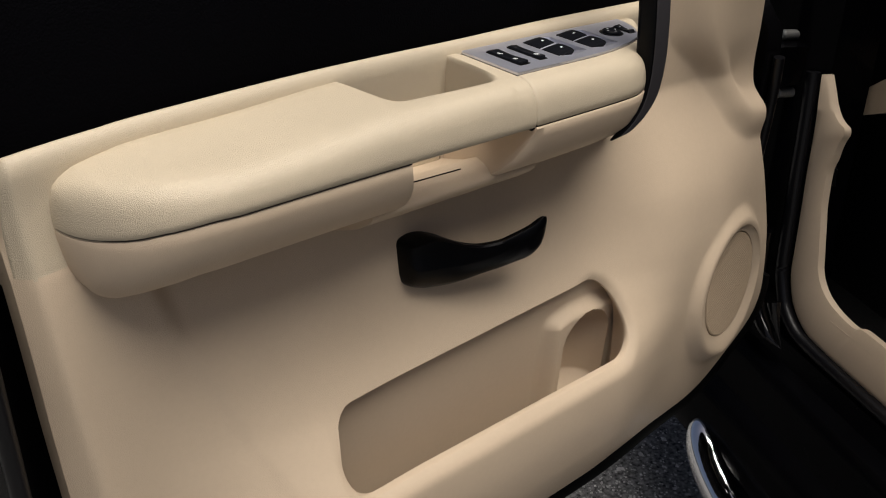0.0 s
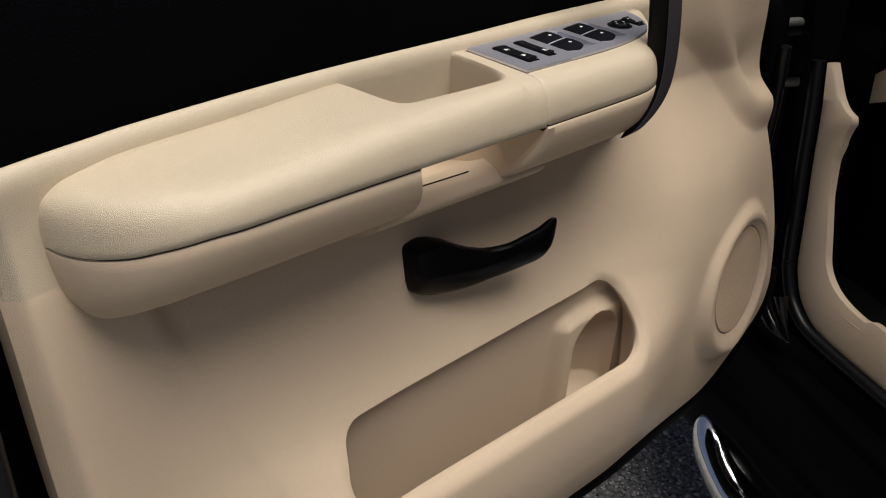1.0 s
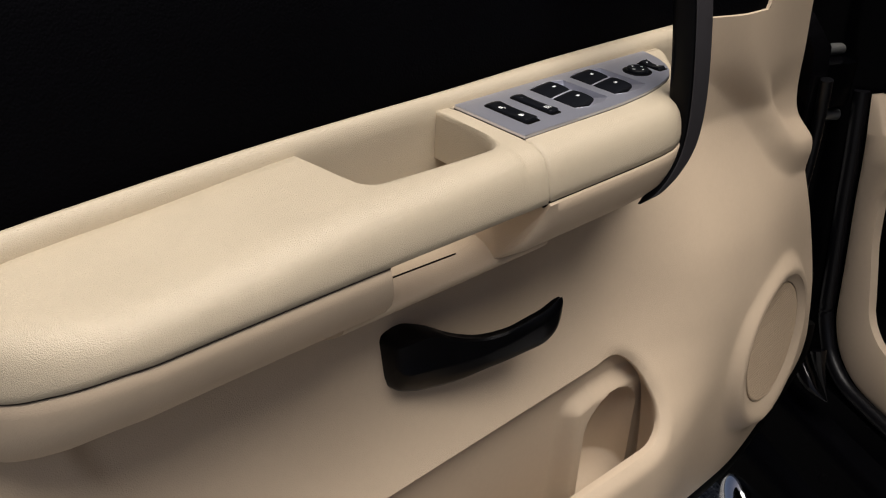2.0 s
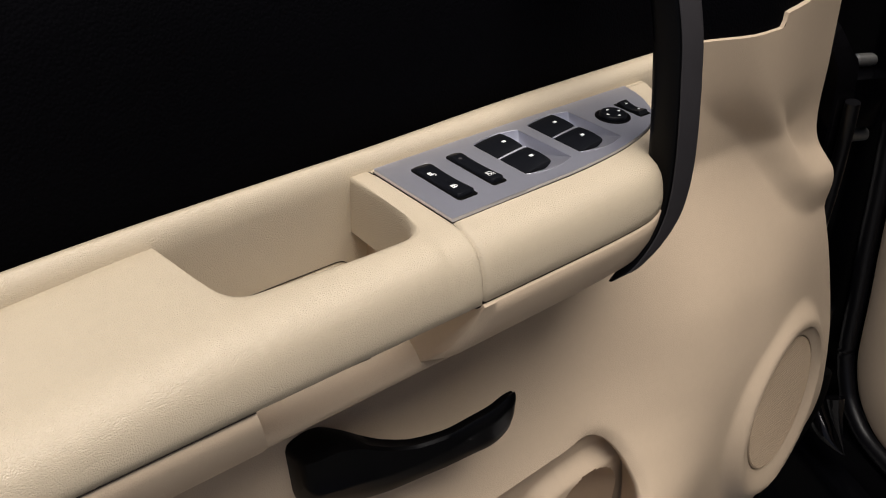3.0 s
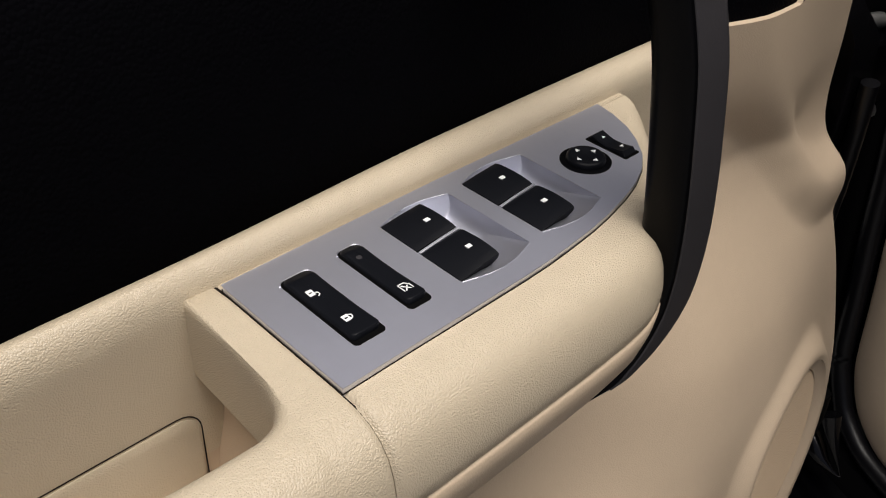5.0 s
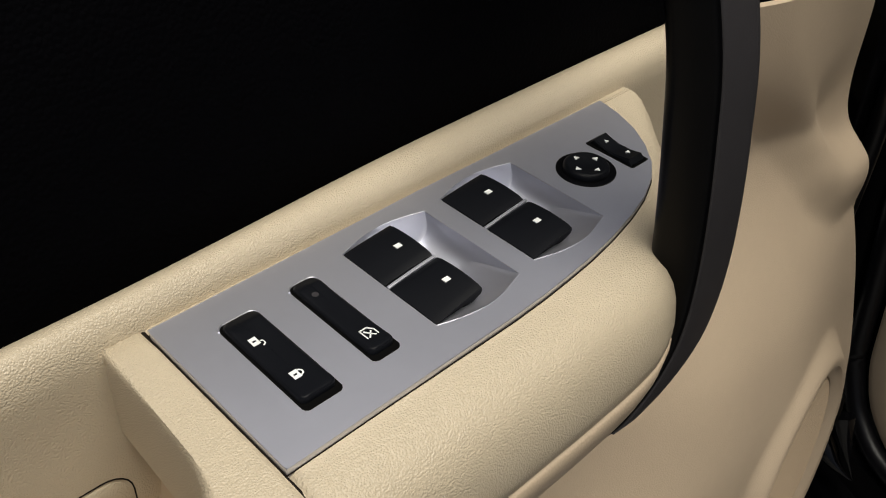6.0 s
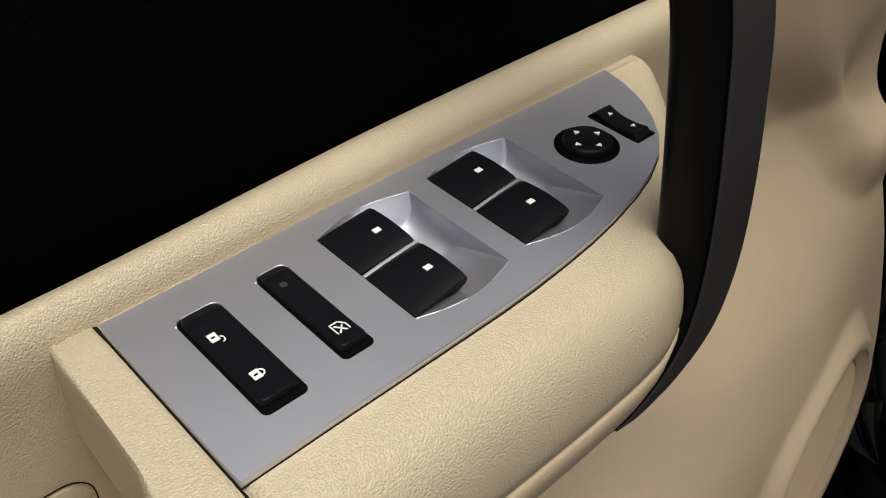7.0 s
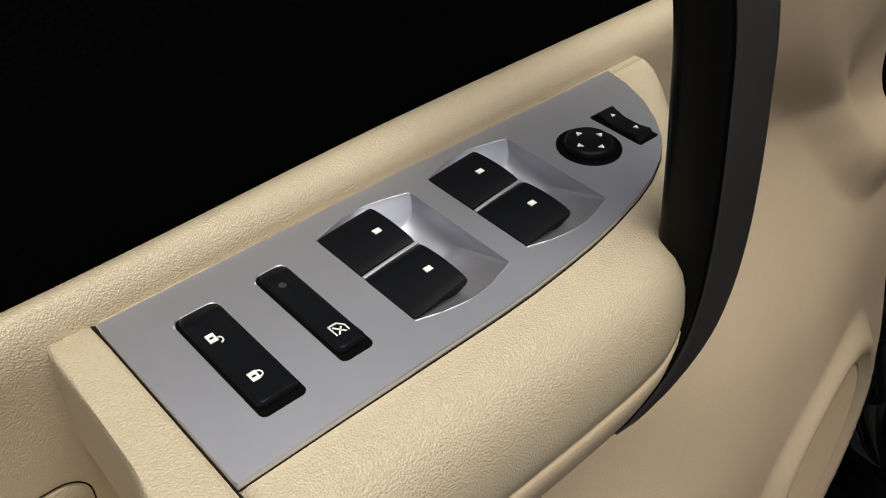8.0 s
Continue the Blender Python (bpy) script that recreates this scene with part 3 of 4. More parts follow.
def build_pod():
    """The switch housing: padded shell, hard base, cup end and back insert."""
    xs = [0.0007, 0.0011, 0.0018, 0.003, 0.006] + list(np.linspace(0.012, 0.2, 40)) + list(np.linspace(0.2025, 0.263, 36))
    rings = []
    for x in xs:
        lip = 0.0015 * float(step(0.0028, 0.0007, x))
        f = float(pod_front(x)) + lip
        base = shoulder(min(f, 0.078), 1.1985 - lip, 0.088, float(armrest_seam(x)) + 0.001)
        top = 1.1985 - lip
        pf = float(np.interp(x, [p[0] for p in plate_front], [p[1] for p in plate_front]))
        has = 0.0004 < x < 0.2372 and pf < 0.073
        pf, pr = (pf + 0.0006, 0.0755) if has else (0.076, 0.077)
        deep = 0.012 if has else 0.0
        ring = base[:5] + [(pr + 0.0005, top), (pr, top - 0.0006), (pr - 0.0008, top - deep), (pf + 0.0008, top - deep), (pf, top - 0.0006), (pf - 0.0005, top)] + base[9:]
        rings.append([(x, y, z) for y, z in ring])
    door_part("switch_housing", loft(rings), vinyl, None, "padded tan vinyl switch housing", 50)
    rings = []
    for x in [0.0008, 0.0015, 0.003, 0.005, 0.008, 0.012, 0.017, 0.023] + list(np.linspace(0.030, 0.26, 38)):
        f, s = float(pod_front(x)), float(armrest_seam(x)) + 0.001
        turn_in = 0.010 * (1 - math.sqrt(1 - (1 - min(1, x / 0.012)) ** 2))
        d = max(0.02, 0.05 - f) / 0.08
        ring = []
        for y, z in [(0.09, s - 0.004), (f + 0.003, s - 0.0005), (f + 0.0005, s - 0.0008), (f - 0.0006, s - 0.0020), (f + 0.0006 * d, s - 0.012), (f + 0.004 * d, s - 0.024), (f + 0.010 * d, s - 0.037), (f + 0.020 * d, s - 0.0485), (f + 0.034 * d, s - 0.0585), (f + 0.050 * d, s - 0.070), (f + 0.070 * d, s - 0.0815), (0.09, s - 0.091)]:
            low = float(step(0.0, 0.058, s - 0.002 - z))
            y = min(y + turn_in * float(step(0.002, 0.02, s - z)) * float(step(0.07, 0.05, s - z)), 0.09)
            ring.append((x - 0.016 * low * max(0, 1 - x / 0.06), y, z))
        rings.append(ring)
    door_part("housing_base", loft(rings), plastic, None, "hard tan plastic underside of the switch housing", 50)
    path = [(x, float(pod_front(x)) + 0.0038, float(armrest_seam(x)) + 0.001) for x in np.linspace(0.001, 0.25, 30)]
    groove = [(0.0, y + 0.004, z - 0.003) for y, z in shoulder(-0.0305, 1.1985, 0.088, 1.158)[3:]]
    door_part("housing_seam", joined(tube(path, 0.0033, 8, 0.5), tube(groove, 0.0024, 8)), gap_dark)
    # the shelf below the pull cup
    shelf = []
    for x in np.linspace(-0.160, 0.045, 34):
        shelf.append([(x, y, z) for y, z in [(0.10, 1.046), (0.10, 1.089), (0.078, 1.091), (0.050, 1.1000), (0.032, 1.1095), (0.020, 1.1080), (0.012, 1.1048), (0.0075, 1.1018), (0.0045, 1.0990), (0.0040, 1.0965), (0.0055, 1.0935), (0.012, 1.0870), (0.026, 1.0770), (0.045, 1.0680), (0.07, 1.058)]])
    tray = door_part("cup_shelf", loft(shelf), plastic, None, "tan plastic shelf under the pull cup", 50)
    part("shelf_seam", tube([(x, 0.0240 - 0.0036 * (x + 0.14) / 0.1, 1.1090 - 0.0004 * (x + 0.14) / 0.1) for x in np.linspace(-0.14, -0.0426, 12)], 0.0006, 6), gap_dark, tray)
    # the thin insert on the cup's back wall
    ins = rounded([(-0.150, 1.077, 0.004), (-0.0165, 1.077, 0.004), (-0.0165, 1.1395, 0.010), (-0.150, 1.1395, 0.004)], 6)
    door_part("cup_insert", loft([[(x, 0.084, z) for x, z in ins], [(x, 0.0786, z) for x, z in ins], [(x + (0.0006 if x < -0.08 else -0.0006), 0.0782, z - 0.0006) for x, z in ins]]), vinyl, None, "tan insert in the pull cup")
    line = rounded([(-0.152, 1.0755, 0.004), (-0.0153, 1.0755, 0.004), (-0.0153, 1.1408, 0.011), (-0.152, 1.1408, 0.004)], 6)
    door_part("insert_gap", tube([(x, 0.0790, z) for x, z in line + line[:1]], 0.00032, 6), gap_dark)


build_pod()


# ---- switch plate and switches ----
WELLS = [(0.0736, 0.0401), (0.1250, 0.0419)]


def well_half(t):
    return 0.0250 + 0.0042 * np.sin(np.pi * np.clip(t, 0, 1))


def well_outline(wx, wy):
    t = np.linspace(0, 1, 28)
    return [(wx + 0.0414 * a, wy - float(well_half(a))) for a in t] + [(wx + 0.0414 * a, wy + float(well_half(a))) for a in t[::-1]]


def build_well(wx, wy):
    """A finger hollow: a round trough that ends in a steep wall, closed by two sloping cheeks that meet it in a crease."""
    ts = (1 - np.cos(np.linspace(0, np.pi, 48))) / 2
    verts = []
    for t in ts:
        half = float(well_half(t))
        u = min(1.0, (1 - t) / 0.40)
        deep = min(0.0120 * (1 - (1 - u) ** 2.9) ** (1 / 2.9), 0.42 * t + 0.0002 * (t > 0))
        near, far = min(deep / 0.32, half * 0.95), min(deep / 2.2, half * 0.8)
        row = []
        for k in np.linspace(0, 1, 10):
            row.append((-half + near * k, deep * (1 - (1 - k) ** 1.12)))
        for k in np.linspace(0, 1, 10)[1:-1]:
            row.append((-half + near + (2 * half - near - far) * k, deep))
        for k in np.linspace(1, 0, 10):
            row.append((half - far * k, deep * (1 - (1 - k) ** 1.35)))
        # a fine rounded rim
        row = [(-half - 0.00005, 0)] + [(y, d + 0.0001) for y, d in row] + [(half + 0.00005, 0)]
        verts += [(wx + 0.0414 * t, wy + y, PLATE_Z - d) for y, d in row]
    k = len(row)
    faces = [[i * k + j, (i + 1) * k + j, (i + 1) * k + j + 1, i * k + j + 1] for i in range(len(ts) - 1) for j in range(k - 1)]
    return verts, faces


def well_lip(wx, wy, sign):
    """The fine raised lip along a curved side of a finger hollow."""
    return tube([(wx + 0.0414 * t, wy + sign * (float(well_half(t)) + 0.0001), PLATE_Z - 0.00012) for t in np.linspace(0, 1, 24)], 0.0003, 6)


def build_plate():
    cell = 0.0012
    outline = np.array(PLATE)
    holes = [well_outline(*w) for w in WELLS]
    keep = lambda x, y: np.minimum(inside_by(x, y, outline), np.minimum(-inside_by(x, y, holes[0]), -inside_by(x, y, holes[1])))
    face = sheet(np.arange(-0.0016, 0.2446, cell), np.arange(-0.0024, 0.0812, cell), keep, lambda x, y: (x, y, np.full(np.shape(x), PLATE_Z)))
    rim = resample(PLATE, 260)
    mid = np.array([0.11, 0.04])
    inner = rim - (rim - mid) / np.linalg.norm(rim - mid, axis=1)[:, None] * 0.0004
    skirt = loft([[(x, y, PLATE_Z + 0.00002) for x, y in inner], [(x, y, PLATE_Z - 0.0004) for x, y in rim], [(x, y, PLATE_Z - 0.004) for x, y in rim]], True, False)
    plate = door_part("switch_plate", joined(face, skirt), satin, None, "satin silver window switch plate", 30)
    for w in WELLS:
        part("finger_well", build_well(*w), satin, plate, "hollowed satin silver finger well", 25)
        for sign in (-1, 1):
            part("well_lip", well_lip(*w, sign), satin, plate, "", 60)
    gap = rim + (rim - mid) / np.linalg.norm(rim - mid, axis=1)[:, None] * 0.0003
    part("plate_gap", tube([(x, y, PLATE_Z - 0.0027) for x, y in np.vstack([gap, gap[:1]])], 0.0003, 6), gap_dark, plate)
    return plate


plate = build_plate()


def switch_part(name, data, mat=None, label="", parent=None):
    ob = part(name, data, mat or switch_black, parent or door, label, 35)
    if parent is None:
        ob.matrix_parent_inverse = door_at.inverted()
    return ob


def rocker(name, x0, x1, y0, y1, label):
    """A long rocker with rounded corners and a hollowed back, dropping sharply at its near end, in a black well; a
    satin lip at the rear only stands for the rim's highlight.
    """
    top = PLATE_Z + 0.0030
    w, r = (x1 - x0) / 2, 0.0026
    rise = lambda y: top - 0.0011 * math.sin(math.pi * min(1, max(0, (y - y0) / (y1 - y0)))) - 0.0016 * float(step(y1 - 0.006, y1, y))

    def ring(inset, drop):
        rr = max(r - inset, 0.0002)
        out = rounded([(x0 + inset, y0 + 0.7 * inset, rr * 0.8), (x1 - inset, y0 + 0.7 * inset, rr * 0.8), (x1 - inset, y1 - inset, rr * 1.3), (x0 + inset, y1 - inset, rr * 1.3)], 5)
        return [(x, y, rise(y) - drop) for x, y in resample(out, 120).tolist()]

    rings = [[(x, y, PLATE_Z - 0.003) for x, y, z in ring(0, 0)], ring(0, 0.0010), ring(0.0002, 0.0004), ring(0.0006, 0.0001), ring(0.0012, 0)] + [ring(0.0012 + (w - 0.0016) * k / 4, 0) for k in range(1, 5)]
    ob = switch_part(name, loft(rings), None, label)
    grow = lambda a, b, c: rounded([(x0 - a, y0 - b, 0.0022), (x1 + a, y0 - b, 0.0022), (x1 + a, y1 + c, 0.0032), (x0 - a, y1 + c, 0.0032)], 6)
    switch_part("well", prism(grow(0.0009, 0.0026, 0.0005), PLATE_Z - 0.002, PLATE_Z + 0.00025), well_black, "", ob)
    # the rim's highlight as a part: a thin satin tube round the rear end
    lip = [(x, y, PLATE_Z + 0.0002) for x, y in grow(0.0011, 0.0028, 0.0008) if y > y1 - 0.0016]
    switch_part("well_lip", tube(lip, 0.00042, 6), satin, "satin silver lip in place of the rim's rear highlight", ob)
    return ob, rise


def mark(shape, x, y, z, parent, size=1.0, turn=0.0, thick=0.00012):
    """A printed mark; its up is the door's front, its right the cabin side."""
    c, s = math.cos(turn), math.sin(turn)
    pieces = []
    for outline in shape:
        pts = [((u * c - v * s) * size, (u * s + v * c) * size) for u, v in outline]
        pieces.append(prism([(x + v, y - u) for u, v in pts], z - 0.0004, z + thick))
    return switch_part("symbol", joined(*pieces), white_print, "white printed symbol", parent)


def bar(x0, y0, x1, y1, w):
    dx, dy = x1 - x0, y1 - y0
    k = w / 2 / math.hypot(dx, dy)
    return [(x0 - dy * k, y0 + dx * k), (x1 - dy * k, y1 + dx * k), (x1 + dy * k, y1 - dx * k), (x0 + dy * k, y0 - dx * k)]


def arc(cx, cy, r, a0, a1, w, n=8):
    a = np.radians(np.linspace(a0, a1, n))
    return [(cx + (r + w / 2) * math.cos(t), cy + (r + w / 2) * math.sin(t)) for t in a] + [(cx + (r - w / 2) * math.cos(t), cy + (r - w / 2) * math.sin(t)) for t in a[::-1]]


MM = 0.001
lock_body = [[(-2.2 * MM, -2.4 * MM), (2.2 * MM, -2.4 * MM), (2.2 * MM, -1.6 * MM), (-2.2 * MM, -1.6 * MM)], [(-2.2 * MM, -1.6 * MM), (-0.5 * MM, -1.6 * MM), (-0.5 * MM, 0), (-2.2 * MM, 0)], [(0.5 * MM, -1.6 * MM), (2.2 * MM, -1.6 * MM), (2.2 * MM, 0), (0.5 * MM, 0)], [(-2.2 * MM, 0), (2.2 * MM, 0), (2.2 * MM, 0.9 * MM), (-2.2 * MM, 0.9 * MM)]]
shackle = lambda dx: [arc(dx, 0.9 * MM, 1.45 * MM, 0, 180, 0.6 * MM, 12)]

lock_switch, lz = rocker("lock_switch", 0.0182, 0.0318, 0.0158, 0.0612, "black door lock rocker with white padlock symbols")
mark(lock_body + shackle(0.0), 0.0240, 0.0262, lz(0.0262), lock_switch, 0.85)
mark(lock_body + shackle(2.3 * MM) + [bar(0.85 * MM, 0.8 * MM, 0.85 * MM, 1.3 * MM, 0.6 * MM)], 0.0230, 0.0468, lz(0.0468), lock_switch, 0.85)
child_switch, lz = rocker("window_lock_switch", 0.0474, 0.0575, 0.0178, 0.0620, "narrow black window lockout switch with white window symbol")
win_icon = [bar(-2.6 * MM, -2 * MM, 2.6 * MM, -2 * MM, 0.4 * MM), bar(-2.6 * MM, -2.2 * MM, -2.6 * MM, 0.6 * MM, 0.4 * MM), bar(2.6 * MM, -2.2 * MM, 2.6 * MM, 2.2 * MM, 0.4 * MM), bar(-2.7 * MM, 0.5 * MM, -0.8 * MM, 2 * MM, 0.4 * MM), bar(-0.9 * MM, 2 * MM, 2.7 * MM, 2 * MM, 0.4 * MM), bar(-1.7 * MM, -1.3 * MM, 1.8 * MM, 1.3 * MM, 0.5 * MM), bar(-0.9 * MM, 0.9 * MM, 1.5 * MM, -1.3 * MM, 0.5 * MM)]
mark(win_icon, 0.0527, 0.0248, lz(0.0248), child_switch, 1.12)
switch_part("indicator", prism([(0.0512 + 0.0013 * math.cos(a), 0.0520 + 0.0013 * math.sin(a)) for a in np.linspace(0, 6.28, 12, endpoint=False)], lz(0.052) - 0.001, lz(0.052) + 0.0001), grey_grip, "", child_switch)


def paddle_z(s):
    return PLATE_Z + 0.0004 + 0.0036 * s - 0.0010 * s * s


def window_switch(x0, x1, y0, y1, dot, narrow=0.0):
    """A paddle that lies flush at its rear and stands up at its front."""
    rings = []
    n = 12
    for k in range(n + 1):
        t = k / n
        y = y0 + (y1 - y0) * t
        e = (0.0005 if k in (0, n) else 0.0) - 0.0009 * math.sin(math.pi * t)
        prof = []
        for s in np.linspace(0, 1, 11):
            h = paddle_z(s) - e * (0.4 + 0.6 * s)
            prof.append((x0 + (x1 - x0 - 0.0008) * s, h))
        prof.append((x1 - 0.0003, prof[-1][1] - 0.0004))
        prof.append((x1, prof[-1][1] - 0.0012))
        prof += [(x1 - 0.0006, prof[-1][1] - 0.0012), (x1 - 0.0090, PLATE_Z - 0.0125), (x0 + 0.002, PLATE_Z - 0.0125), (x0, PLATE_Z - 0.0016)]
        middle = (y0 + y1) / 2
        rings.append([(x, (y if z > PLATE_Z - 0.0005 else y + (middle - y) * 0.45) + 0.0016 * (1 - t) * (x - x0) / (x1 - x0) * narrow, z) for x, z in prof])
    ob = switch_part("window_switch", loft(rings), None, "black power window paddle with a small white mark")
    dx, dy = dot
    s = (dx - x0) / (x1 - x0)
    z = paddle_z(s) + 0.0008
    m = [(dx - 0.0014, dy - 0.0011), (dx + 0.0014, dy - 0.0011), (dx + 0.0014, dy + 0.0011), (dx - 0.0014, dy + 0.0011)]
    switch_part("mark", prism(m, z - 0.0006, z + 0.0002), white_print, "white mark", ob)
    return ob


for wx, wy, dots in ((0.0738, 0.0404, ((0.0898, 0.0527), (0.0900, 0.0274))), (0.1252, 0.0422, ((0.1402, 0.0551), (0.1407, 0.0296)))):
    window_switch(wx, wx + 0.0232, wy + 0.0012, wy + 0.0242, dots[0])
    window_switch(wx, wx + 0.0236, wy - 0.0252, wy - 0.0014, dots[1], 1.0)
    rib = [[(wx + 0.0230 * s, wy - 0.0001 + a, paddle_z(s) + b) for a, b in ((-0.0007, -0.0125), (-0.0007, -0.0004), (-0.0003, 0.0), (0.0003, 0.0), (0.0007, -0.0004), (0.0007, -0.0125))] for s in np.linspace(0, 1, 12)]
    switch_part("divider", loft(rib), satin, "satin silver divider")


def build_mirror_controls():
    cx, cy = 0.1868, 0.0425
    ring = lambda r, z: [(cx + r * math.cos(a), cy + r * math.sin(a), z) for a in np.linspace(0, 2 * math.pi, 40, endpoint=False)]
    knob = switch_part("mirror_knob", loft([ring(0.0100, PLATE_Z - 0.002), ring(0.0099, PLATE_Z + 0.0016), ring(0.0097, PLATE_Z + 0.0024), ring(0.0091, PLATE_Z + 0.0031), ring(0.0083, PLATE_Z + 0.0034), ring(0.0070, PLATE_Z + 0.0032), ring(0.0045, PLATE_Z + 0.0027), ring(0.002, PLATE_Z + 0.0025)]), None, "round black mirror knob with four white arrows")
    switch_part("collar", loft([ring(0.0128, PLATE_Z - 0.001), ring(0.0128, PLATE_Z + 0.0004), ring(0.0124, PLATE_Z + 0.0005), ring(0.008, PLATE_Z + 0.0003)], True, True), black_plastic, "", knob)
    tri = [[(-1.15 * MM, -0.8 * MM), (1.15 * MM, -0.8 * MM), (0, 1.2 * MM)]]
    for a in range(4):
        ang = a * math.pi / 2
        mark(tri, cx + 0.0060 * math.cos(ang), cy - 0.0060 * math.sin(ang) * -1, PLATE_Z + 0.0031, knob, 1.15, ang)
    # side selector: a small rocker, high at both ends
    x0, x1, y0, y1 = 0.2040, 0.2130, 0.0310, 0.0550
    rings = []
    for t in np.linspace(0, 1, 13):
        y = y0 + (y1 - y0) * t
        h = PLATE_Z + 0.0012 + 0.0024 * abs(2 * t - 1) ** 1.5 - (0.0024 if t in (0, 1) else 0)
        mid = 0.0008 * (y - 0.043) / 0.012
        rings.append([(x + mid, y, z) for x, z in [(x0, PLATE_Z - 0.003), (x0, h - 0.0006), (x0 + 0.0006, h), (x1 - 0.0006, h), (x1, h - 0.0006), (x1, PLATE_Z - 0.003)]])
    sel = switch_part("mirror_selector", loft(rings), None, "small black mirror selector with white arrows")
    well = rounded([(x0 - 0.0012, y0 - 0.001, 0.001), (x1 + 0.0012, y0 - 0.001, 0.001), (x1 + 0.0012, y1 + 0.001, 0.001), (x0 - 0.0012, y1 + 0.001, 0.001)], 3)
    switch_part("well", prism(well, PLATE_Z - 0.002, PLATE_Z + 0.00025), well_black, "", sel)
    mark(tri, 0.2090, 0.0375, PLATE_Z + 0.0023, sel, 0.9, -math.pi / 2)
    mark(tri, 0.2086, 0.0492, PLATE_Z + 0.0023, sel, 0.9, math.pi / 2)


build_mirror_controls()


# ---- black upper trim, grab handle, latch ----
def build_upper_trim():
    rings = []
    for x in np.linspace(-0.452, 0.572, 70):
        t = float(wall_top(x))
        drop = t - 1.2085
        fore = max(0.0, 0.104 - float(panel_y(min(x, 0.56), 1.2)) - 0.004) * float(step(0.316, 0.328, x))
        rings.append([(x, y - fore * (1.0 if y < 0.16 else 0.0), z + drop * max(0, 1 - (z - 1.2) / 0.12)) for y, z in [(0.17, 1.17), (0.111, 1.17), (0.106, 1.190), (0.1042, 1.203), (0.1040, 1.215), (0.107, 1.24), (0.113, 1.272), (0.121, 1.300), (0.129, 1.320), (0.139, 1.334), (0.153, 1.342), (0.172, 1.345), (0.190, 1.343), (0.200, 1.336), (0.204, 1.31), (0.20, 1.28)]])
    return door_part("upper_trim", loft(rings), black_vinyl, None, "black grained vinyl upper door trim", 50)


build_upper_trim()

# height, place of the front edge, and size of the section
HANDLE = [(1.368, 0.172, 0.155, 1.0), (1.365, 0.171, 0.110, 1.0), (1.358, 0.169, 0.060, 1.0), (1.349, 0.167, 0.027, 1.0), (1.335, 0.1655, 0.007, 1.0), (1.30, 0.1655, -0.009, 1.0), (1.28, 0.1664, -0.0147, 1.0), (1.25, 0.1675, -0.0195, 1.0), (1.22, 0.1695, -0.0225, 1.0), (1.19, 0.1725, -0.0235, 0.98), (1.17, 0.1735, -0.0235, 0.93), (1.15, 0.1725, -0.0225, 0.85), (1.135, 0.168, -0.021, 0.72), (1.122, 0.160, -0.019, 0.55), (1.113, 0.151, -0.0165, 0.36), (1.107, 0.142, -0.012, 0.1)]


def build_grab_handle():
    hz = [h[0] for h in HANDLE][::-1]
    body, strip = [], []
    for z in np.concatenate([np.linspace(1.107, 1.13, 22), np.linspace(1.133, 1.368, 80)]):
        mx, my, w = (float(smooth_through(hz, [h[k] for h in HANDLE][::-1], z, True)) for k in (1, 2, 3))
        sec = rounded([(0, 0, 0.003 * w), (0.0205 * w, -0.0040 * w, 0.004 * w), (0.027 * w, 0.013 * w, 0.006 * w), (0.008 * w, 0.0245 * w, 0.006 * w), (-0.006 * w, 0.0165 * w, 0.005 * w)], 4)
        body.append([(mx + a, my + b, z) for a, b in sec])
        if z > 1.112:
            s2 = rounded([(0.0020 * w, -0.0012, 0.0012 * w), (0.0207 * w, -0.0048 * w, 0.0045 * w), (0.0278 * w, 0.012 * w, 0.002 * w), (0.018 * w, 0.013 * w, 0.002 * w), (0.005 * w, 0.009 * w, 0.002 * w)], 4)
            strip.append([(mx + a, my + b, z) for a, b in s2])
    handle = door_part("grab_handle", loft(body), black_plastic, None, "curved black grab handle with a charcoal face", 50)
    part("grip_face", loft(strip), grey_grip, handle, "charcoal soft plastic face", 50).matrix_parent_inverse = Matrix()


build_grab_handle()


